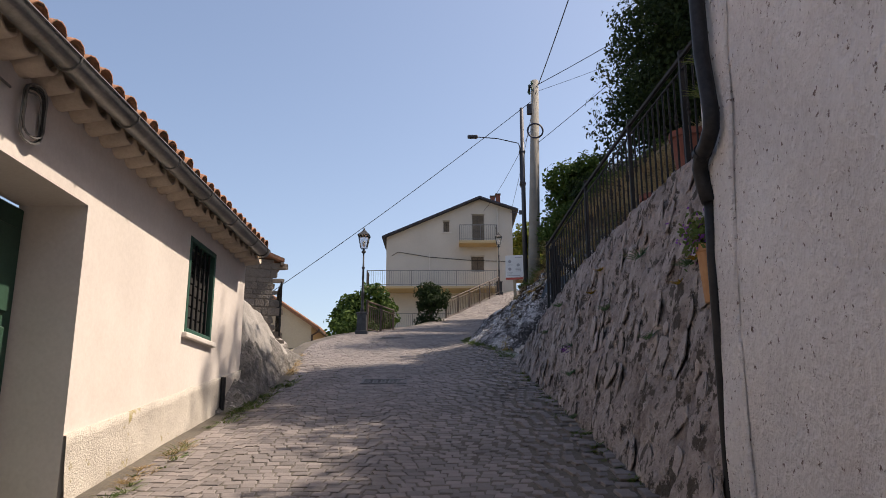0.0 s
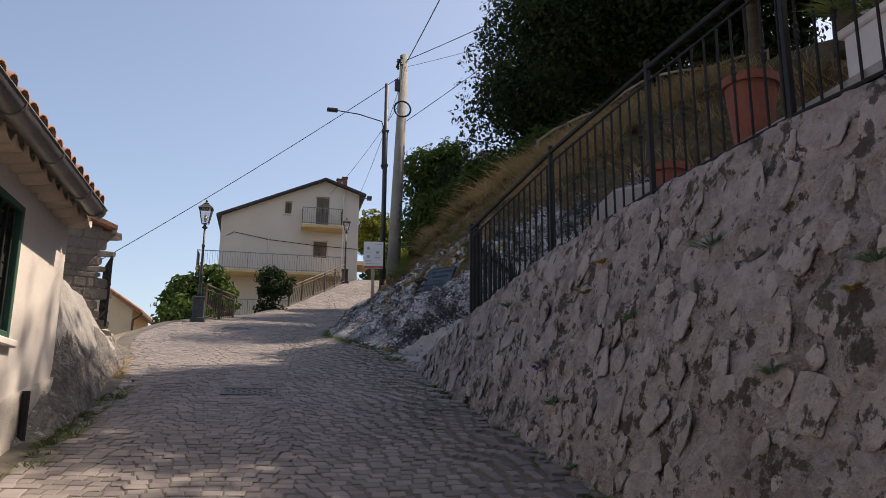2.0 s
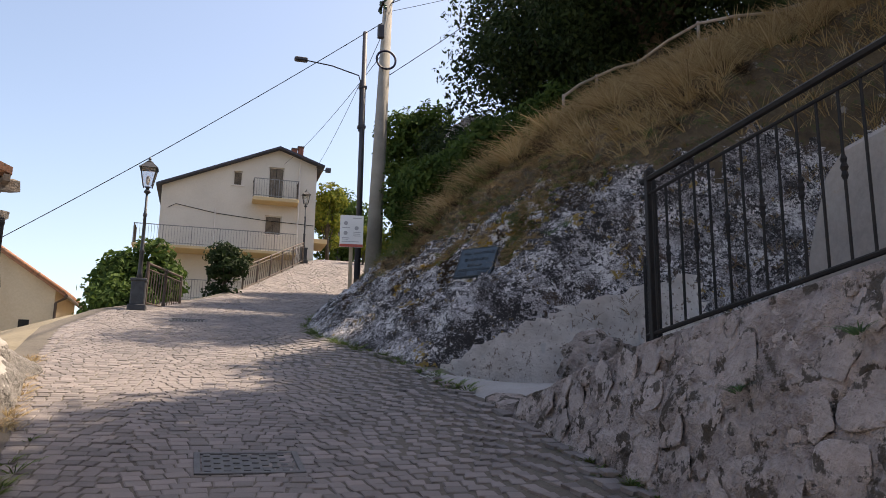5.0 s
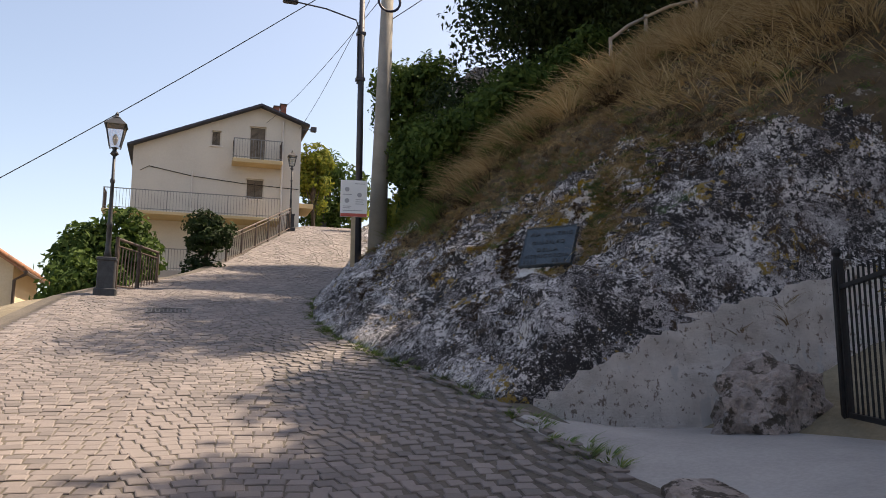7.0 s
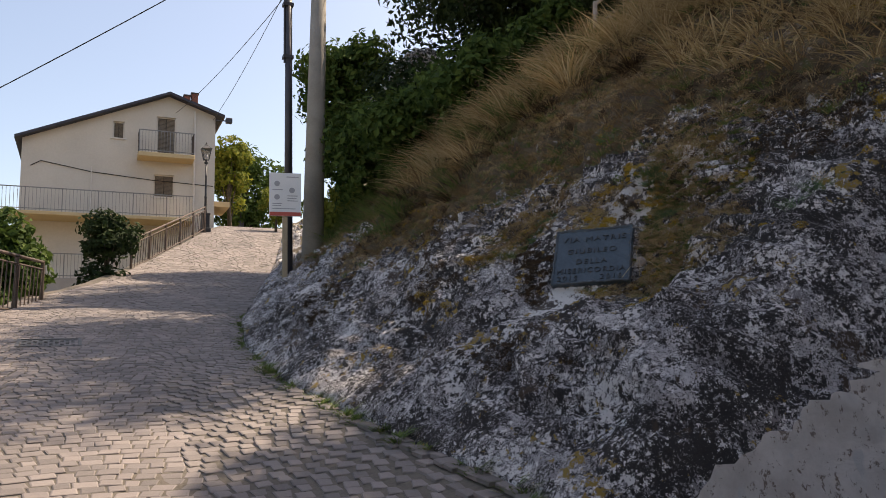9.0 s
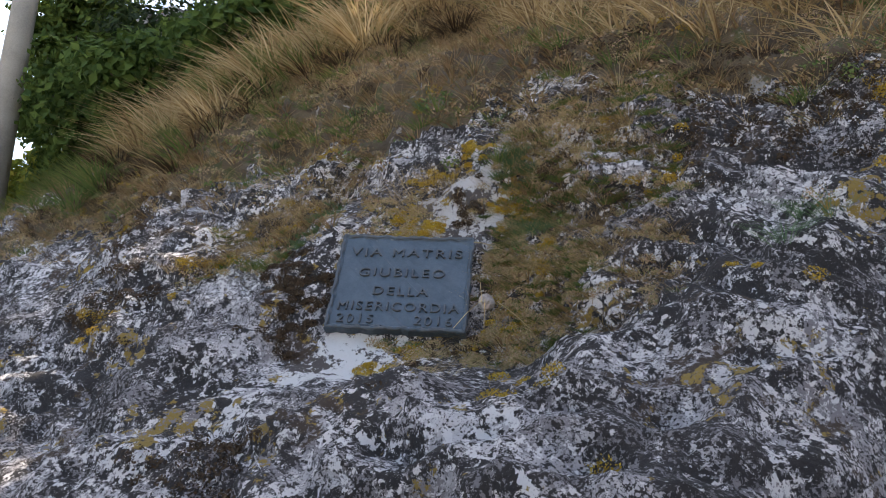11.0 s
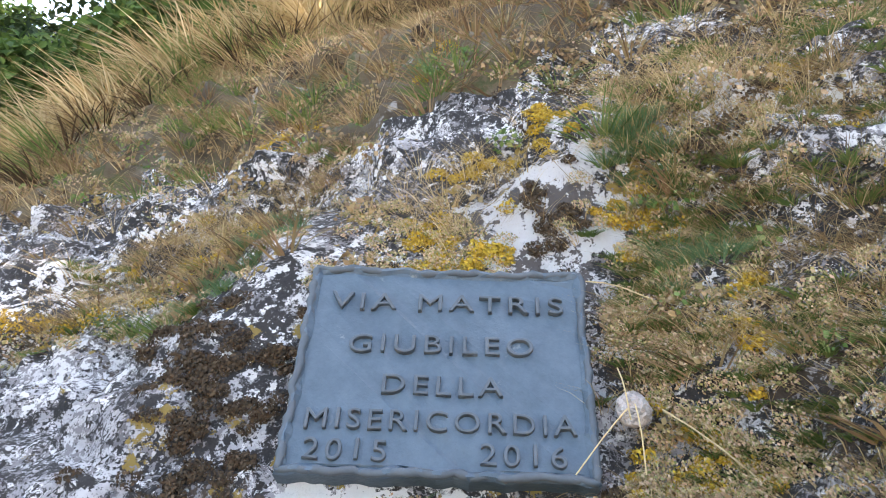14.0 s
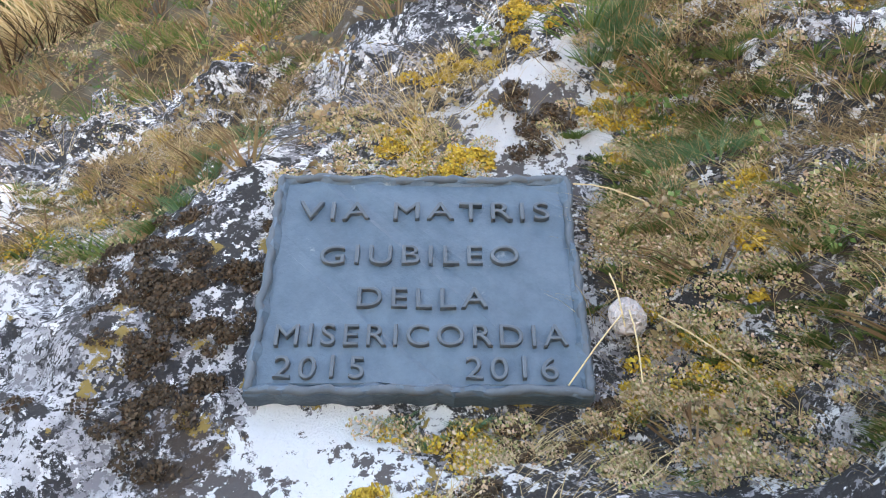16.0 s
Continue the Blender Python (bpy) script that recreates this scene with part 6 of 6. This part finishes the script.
# ---- street furniture ----
def street_lamp(at, h):
    t = thing("street_lamp", "old-style cast-iron street lamp with a glazed lantern", "street lamp", group="lane lamps", at=at)
    k = h / 3.4
    part("base", Geo().box((-0.15, -0.15, -0.15), (0.15, 0.15, 0.62), bevel=0.02).box((-0.19, -0.19, -0.15), (0.19, 0.19, 0.10), bevel=0.02).box((-0.17, -0.17, 0.60), (0.17, 0.17, 0.67), bevel=0.015), M_LAMPIRON, t)
    part("pole", Geo().lathe((0, 0, 0.66), [(0.075, 0), (0.05, 0.15), (0.045, 0.6), (0.06, 0.62), (0.04, 0.68), (0.032, 1.4 * k), (0.045, 1.42 * k), (0.045, 1.47 * k), (0.028, 1.5 * k), (0.026, 1.98 * k)], 10), M_LAMPIRON, t, smooth=True)
    z = 0.66 + 1.98 * k
    part("collar", Geo().lathe((0, 0, z - 0.06), [(0.03, 0), (0.08, 0.04), (0.05, 0.09), (0.03, 0.12), (0.07, 0.16)], 10), M_LAMPIRON, t, smooth=True)
    z += 0.10
    w0, w1, hh = 0.09, 0.17, 0.42
    c0 = [(-w0, -w0), (w0, -w0), (w0, w0), (-w0, w0)]
    c1 = [(-w1, -w1), (w1, -w1), (w1, w1), (-w1, w1)]
    for a in range(4):
        part("lantern_frame", Geo().tube([(*c0[a], z), (*c1[a], z + hh)], 0.013, 6), M_LAMPIRON, t)
        b = (a + 1) % 4
        part("pane", Geo().add([(*c0[a], z), (*c0[b], z), (*c1[b], z + hh), (*c1[a], z + hh)], [(0, 1, 2, 3)]), M_GLASS, t)
    part("lantern_roof", Geo().add([(-0.20, -0.20, z + hh), (0.20, -0.20, z + hh), (0.20, 0.20, z + hh), (-0.20, 0.20, z + hh), (-0.07, -0.07, z + hh + 0.14), (0.07, -0.07, z + hh + 0.14), (0.07, 0.07, z + hh + 0.14), (-0.07, 0.07, z + hh + 0.14)],
         [(3, 2, 1, 0), (0, 1, 5, 4), (1, 2, 6, 5), (2, 3, 7, 6), (3, 0, 4, 7), (4, 5, 6, 7)]).lathe((0, 0, z + hh + 0.13), [(0.07, 0), (0.08, 0.03), (0.03, 0.07), (0.035, 0.1), (0.005, 0.15)], 8), M_LAMPIRON, t)
    part("bulb", Geo().lathe((0, 0, z + 0.05), [(0.02, 0), (0.05, 0.1), (0.045, 0.16), (0.01, 0.21)], 8), M_CHAIR, t, smooth=True)
    return t


street_lamp((-2.52, 24.5, 4.56), 3.4)
street_lamp((3.0, 41.6, 8.84), 3.4)
street_lamp((6.9, 56.0, 11.2), 3.0)


def iron_railing(name, a, b, panels, h=0.95):
    t = thing(name, "brown iron street railing with slanted bars and round posts", "railing", at=a)
    a, b = Vector(a), Vector(b)
    d = b - a
    for k in range(panels + 1):
        p = d * (k / panels)
        part("post", Geo().tube([p + Vector((0, 0, -0.1)), p + Vector((0, 0, h + 0.03))], 0.035, 8), M_RUSTIRON, t)
    part("handrail", Geo().tube([Vector((0, 0, h)), d + Vector((0, 0, h))], 0.03, 8), M_RUSTIRON, t)
    for hh in (0.12, h - 0.13):
        part("rail", Geo().tube([Vector((0, 0, hh)), d + Vector((0, 0, hh))], 0.018, 6), M_RUSTIRON, t)
    n = panels * 7
    for k in range(n):
        p, q = d * ((k + 0.3) / n), d * ((k + 0.8) / n)
        part("bar", Geo().tube([p + Vector((0, 0, 0.12)), q + Vector((0, 0, h - 0.13))], 0.012, 5), M_RUSTIRON, t)


iron_railing("railing", (0.12, 35.1, 6.45), (2.95, 41.4, 8.76), 5)
iron_railing("railing", (-2.38, 24.7, 4.62), (-1.75, 27.6, 4.78), 2, 1.0)


def utility_pole():
    base, top = Vector((3.20, 27.3, 5.9)), Vector((3.50, 27.5, 14.55))
    t = thing("utility_pole", "grey tapered concrete utility pole with a coil of cable", "utility pole", at=base)
    part("pole", Geo().tube([(0, 0, -0.5), top - base], [0.235, 0.135], 14), M_CONCPOLE, t, smooth=True)
    for k in range(5):
        r = 0.27 + 0.015 * (k % 3)
        c = (top - base) * 0.755
        part("cable_loop", Geo().tube([c + Vector((r * math.cos(a), -0.20 - 0.012 * k, r * math.sin(a))) for a in [2 * math.pi * q / 18 for q in range(19)]], 0.016, 5), M_BLUECABLE, t)
    part("junction_box", Geo().box((-0.08, -0.32, 7.1), (0.10, -0.17, 7.5), bevel=0.01), M_STEELPOLE, t)
    for z in (8.1, 8.35):
        part("insulator", Geo().lathe((0.14, -0.12, z), [(0.03, 0), (0.055, 0.05), (0.035, 0.08), (0.05, 0.12), (0.02, 0.16)], 8), M_GREENFRAME, t)
        part("insulator", Geo().lathe((-0.02 + 0.1, 0.2, z), [(0.03, 0), (0.055, 0.05), (0.035, 0.08), (0.05, 0.12), (0.02, 0.16)], 8), M_GREENFRAME, t)
    part("bracket", Geo().box((0.02, -0.3, 8.2), (0.09, 0.3, 8.26)), M_IRON, t)
    s = thing("lamp_post", "slim dark steel lamp post with a long arm", "lamp post", at=(3.12, 29.0, 6.2))
    part("post", Geo().tube([(0, 0, -0.5), (0.0, 0, 7.9)], [0.10, 0.075], 10), M_STEELPOLE, s, smooth=True)
    part("arm", Geo().tube([(-0.10, 0, 4.6), (-0.10, 0, 6.25), (-0.16, 0, 6.42), (-1.0, 0, 6.62), (-1.75, 0, 6.68)], 0.022, 6), M_STEELPOLE, s)
    part("clamp", Geo().box((-0.14, -0.09, 4.7), (0.10, 0.09, 4.78)), M_STEELPOLE, s)
    part("clamp", Geo().box((-0.14, -0.09, 6.0), (0.10, 0.09, 6.08)), M_STEELPOLE, s)
    part("luminaire", Geo().box((-2.15, -0.10, 6.63), (-1.75, 0.10, 6.75), bevel=0.03), M_STEELPOLE, s)


utility_pole()


def cable(points, r=0.014, sag=0.0, label="black overhead cable between pole and houses"):
    a, b = Vector(points[0]), Vector(points[1])
    n = 20
    g = Geo().tube([a.lerp(b, k / n) - Vector((0, 0, sag * 4 * (k / n) * (1 - k / n))) for k in range(n + 1)], r, 5)
    tagged(part("overhead_cable", g, M_CABLE), label, "cable")


PT = Vector((3.50, 27.5, 14.4))
cable((PT + Vector((0.15, 0, 0.05)), (3.4, 0.5, 11.8)), 0.018, 0.35)
cable((PT + Vector((0.1, 0, 0.0)), (14, 20, 18.5)), 0.014, 0.3)
cable((PT + Vector((0.0, 0, -0.3)), (14, 23, 17.2)), 0.008, 0.3)
cable((PT + Vector((0.1, 0, -2.3)), (11, 22, 17.5)), 0.012, 0.2)
cable((PT + Vector((-0.1, 0.1, -0.6)), (-16, 31, 1.0)), 0.012, 0.5)
cable((PT + Vector((-0.1, 0.1, -1.6)), (2.6, 50, 15.9)), 0.010, 0.3)
cable((PT + Vector((-0.1, 0.1, -0.9)), (4.4, 50.5, 15.8)), 0.010, 0.3)


def info_sign():
    t = thing("info_sign", "white printed trail sign with a red foot on a wooden post", "sign", at=(2.50, 26.7, 5.42))
    t.rotation_euler = (0, 0, -0.15)
    part("post", Geo().box((-0.05, 0, -0.3), (0.05, 0.09, 1.6), bevel=0.008), M_WOODPALE, t)
    b = part("board", Geo().box((-0.31, -0.035, 1.28), (0.31, -0.005, 2.15), bevel=0.004), M_SIGN, t)
    part("red_band", Geo().box((-0.305, -0.040, 1.285), (0.305, -0.036, 1.36)), M_SIGNRED, b)
    for x, z, r in ((-0.16, 1.93, 0.055), (-0.16, 1.66, 0.055), (0.13, 1.80, 0.055)):
        part("symbol", Geo().tube([(x, -0.036, z), (x, -0.041, z)], r, 16), M_SIGNGREY, b)
    for k, (x0, x1, z) in enumerate(((0.02, 0.26, 2.06), (-0.25, -0.05, 1.80), (0.04, 0.24, 1.68), (0.04, 0.22, 1.63), (-0.25, -0.06, 1.52), (-0.25, -0.08, 1.48), (0.04, 0.24, 1.58), (-0.25, 0.2, 1.42))):
        part("print_bar", Geo().box((x0, -0.040, z), (x1, -0.036, z + 0.016)), M_SIGNGREY, b)


info_sign()


# ---- pale house at the head of the lane ----
def pale_house():
    Y, yb = 49.5, 58.5
    h = thing("house", "pale rendered two-storey house with dark roof edge and balconies", "house", at=(0, Y, 7.4))
    # gable wall with real openings, built from strips
    L, R = -3.77, 4.47
    def roofz(x):
        return (14.02 + (x + 3.96) * (16.70 - 14.02) / 6.28 if x < 2.32 else 16.70 - (x - 2.32) * 0.83 / 2.41) - 7.4
    opens = [(1.80, 2.65, 13.62, 15.56), (-0.10, 0.38, 14.34, 15.14), (1.72, 2.62, 11.68, 12.75), (2.75 - 0.0, 2.75, 0, 0)]
    opens = [(a, b, c - 7.4, d - 7.4) for a, b, c, d in opens[:3]]
    xs = sorted({L, R, 2.32, -2.0, *[v for o in opens for v in o[:2]]})
    g = Geo()
    for a, b in zip(xs, xs[1:]):
        cuts = sorted([(o[2], o[3]) for o in opens if o[0] <= a + 1e-6 and o[1] >= b - 1e-6])
        z = 3.05
        for c0, c1 in cuts + [(None, None)]:
            ta, tb = (roofz(a) - 0.1, roofz(b) - 0.1) if c0 is None else (c0, c0)
            g.add([(a, 0, z), (b, 0, z), (b, 0, tb), (a, 0, ta), (a, 0.3, z), (b, 0.3, z), (b, 0.3, tb), (a, 0.3, ta)], [(0, 1, 2, 3), (7, 6, 5, 4), (0, 4, 5, 1), (3, 2, 6, 7), (0, 3, 7, 4), (1, 5, 6, 2)])
            z = c1
    g.box((L, 0.3, 3.05), (L + 0.3, 9, roofz(L) - 0.1)).box((R - 0.3, 0.3, 3.05), (R, 9, roofz(R) - 0.1)).box((L, 8.7, 3.05), (R, 9, 6.5))
    wall = part("wall", g, M_HOUSE, h)
    part("lower_wall", Geo().box((-3.6, 0.02, -0.6), (R, 8.9, 3.05)), M_HOUSE, h, "pale lower storey wall")
    # thin black board in place of the unlit room behind the openings
    part("dark_room", Geo().box((-0.6, 1.5, 3.1), (R - 0.4, 1.6, 8.0)), M_DARK, h)
    # roof
    g = Geo()
    for (xa, za), (xb, zb) in ((((-4.05), roofz(-4.05)), (2.32, roofz(2.32))), ((2.32, roofz(2.32)), (4.85, roofz(4.85)))):
        g.add([(xa, -0.45, za), (xb, -0.45, zb), (xb, 9.4, zb), (xa, 9.4, za), (xa, -0.45, za - 0.12), (xb, -0.45, zb - 0.12), (xb, 9.4, zb - 0.12), (xa, 9.4, za - 0.12)], [(3, 2, 1, 0), (4, 5, 6, 7), (0, 1, 5, 4), (2, 3, 7, 6), (0, 4, 7, 3), (1, 2, 6, 5)])
    roof = part("roof", g, M_ROOFDARK, h, "dark tiled roof with projecting edge")
    for x, hh in ((3.30, 0.85), (3.66, 1.12)):
        ch = part("chimney", Geo().box((x - 0.15, 1.4, roofz(x) - 0.3), (x + 0.15, 1.75, roofz(x) + hh), bevel=0.01), M_POT, roof)
        part("chimney_cap", Geo().box((x - 0.19, 1.36, roofz(x) + hh), (x + 0.19, 1.79, roofz(x) + hh + 0.06)), M_RUSTIRON, roof)
    # openings
    def shutters(x0, x1, z0, z1, name):
        w = part(name, Geo().box((x0, 0.10, z0), (x0 + 0.05, 0.16, z1)).box((x1 - 0.05, 0.10, z0), (x1, 0.16, z1)).box((x0, 0.10, z1 - 0.05), (x1, 0.16, z1)).box((x0, 0.1, z0), (x1, 0.16, z0 + 0.05)), M_HOUSE, h)
        mid = (x0 + x1) / 2
        for a, b in ((x0 + 0.05, mid - 0.008), (mid + 0.008, x1 - 0.05)):
            g = Geo()
            z = z0 + 0.06
            while z < z1 - 0.07:
                g.box((a, 0.11, z), (b, 0.14, z + 0.05))
                z += 0.062
            part("shutter", g, M_SHUTTER, w)
        return w
    for (x0, x1, z0, z1), nm in zip(opens, ("balcony_door", "window", "window")):
        shutters(x0, x1, z0, z1, nm)
    part("window_sill", Geo().box((-0.2, -0.06, 6.88), (0.48, 0.1, 6.94)), M_WHITESILL, h)
    part("window_sill", Geo().box((1.62, -0.06, 4.22), (2.72, 0.1, 4.28)), M_WHITESILL, h)
    # balcony
    b = part("balcony", Geo().box((0.95, -1.0, 5.95), (3.42, 0.0, 6.15), bevel=0.02), M_YELLOW, h, "ochre balcony slab with iron rail")
    def rail(x0, x1, y, z, hh, step, par):
        part("handrail", Geo().box((x0, y - 0.02, z + hh - 0.04), (x1, y + 0.02, z + hh)), M_GUTTER, par)
        part("bottom_rail", Geo().box((x0, y - 0.015, z + 0.08), (x1, y + 0.015, z + 0.11)), M_GUTTER, par)
        n = int((x1 - x0) / step)
        for k in range(n + 1):
            x = x0 + (x1 - x0) * k / n
            r = 0.020 if k % 10 == 0 else 0.008
            part("baluster", Geo().box((x - r, y - r, z), (x + r, y + r, z + hh)), M_GUTTER, par)
    rail(0.99, 3.38, -0.95, 6.15, 1.05, 0.13, b)
    for x in (0.99, 3.38):
        part("handrail", Geo().box((x - 0.02, -0.95, 7.16), (x + 0.02, 0, 7.20)), M_RUSTIRON, b)
        for k in range(6):
            part("baluster", Geo().box((x - 0.01, -0.85 + k * 0.15, 6.15), (x + 0.01, -0.83 + k * 0.15, 7.18)), M_RUSTIRON, b)
    # terrace over the lower storey
    t = part("terrace_slab", Geo().box((-4.9, -1.6, 2.90), (3.35, 0.02, 3.06), bevel=0.02), M_YELLOW, h, "ochre terrace slab with a long thin rail")
    rail(-4.85, 3.30, -1.55, 3.06, 1.02, 0.14, t)
    part("handrail", Geo().box((-4.87, -1.55, 4.04), (-4.83, 0.0, 4.08)), M_RUSTIRON, t)
    for k in range(10):
        part("baluster", Geo().box((-4.86, -1.5 + k * 0.15, 3.06), (-4.84, -1.48 + k * 0.15, 4.06)), M_RUSTIRON, t)
    # pipes and cables on the wall
    part("downpipe", Geo().tube([(3.50, -0.06, roofz(3.5) - 0.3), (3.50, -0.06, 3.1)], 0.05, 8), M_WHITESILL, h)
    part("conduit", Geo().tube([(-0.95, -0.04, 3.1), (-0.95, -0.04, 5.5)], 0.03, 6), M_WHITESILL, h)
    part("wall_cable", Geo().tube([(-3.4, -0.03, 5.35), (-3.0, -0.03, 5.6), (-0.95, -0.03, 5.25), (1.6, -0.03, 5.05), (4.4, -0.03, 4.95)], 0.018, 5), M_IRON, h)
    part("gutter", Geo().tube([(4.80, -0.4, roofz(4.8) - 0.12), (4.80, 9.3, roofz(4.8) - 0.12)], 0.06, 8), M_RUSTIRON, h)
    part("side_canopy", Geo().box((4.47, 0.6, 4.1), (5.3, 3.0, 4.35)), M_YELLOW, h)
    part("side_door", Geo().box((4.46, 1.2, 1.9), (4.52, 2.3, 4.0)), M_SHUTTER, h)
    part("floodlight", Geo().box((4.9, -0.5, 8.05), (5.2, -0.25, 8.3), bevel=0.02), M_STEELPOLE, h)
    part("floodlight_arm", Geo().box((4.4, -0.4, 8.13), (4.92, -0.36, 8.17)), M_STEELPOLE, h)
    # low garden wall and rail before the lower storey
    w = thing("garden_wall", "low garden wall with a thin iron rail before the house", "wall", at=(-3.0, 44.0, 7.0))
    part("wall", Geo().box((0, 0, -0.8), (3.4, 0.25, 0.22), bevel=0.01), M_CONCRETE, w)
    rail(0.0, 3.4, 0.12, 0.22, 0.95, 0.12, w)


pale_house()
setts(ROAD)
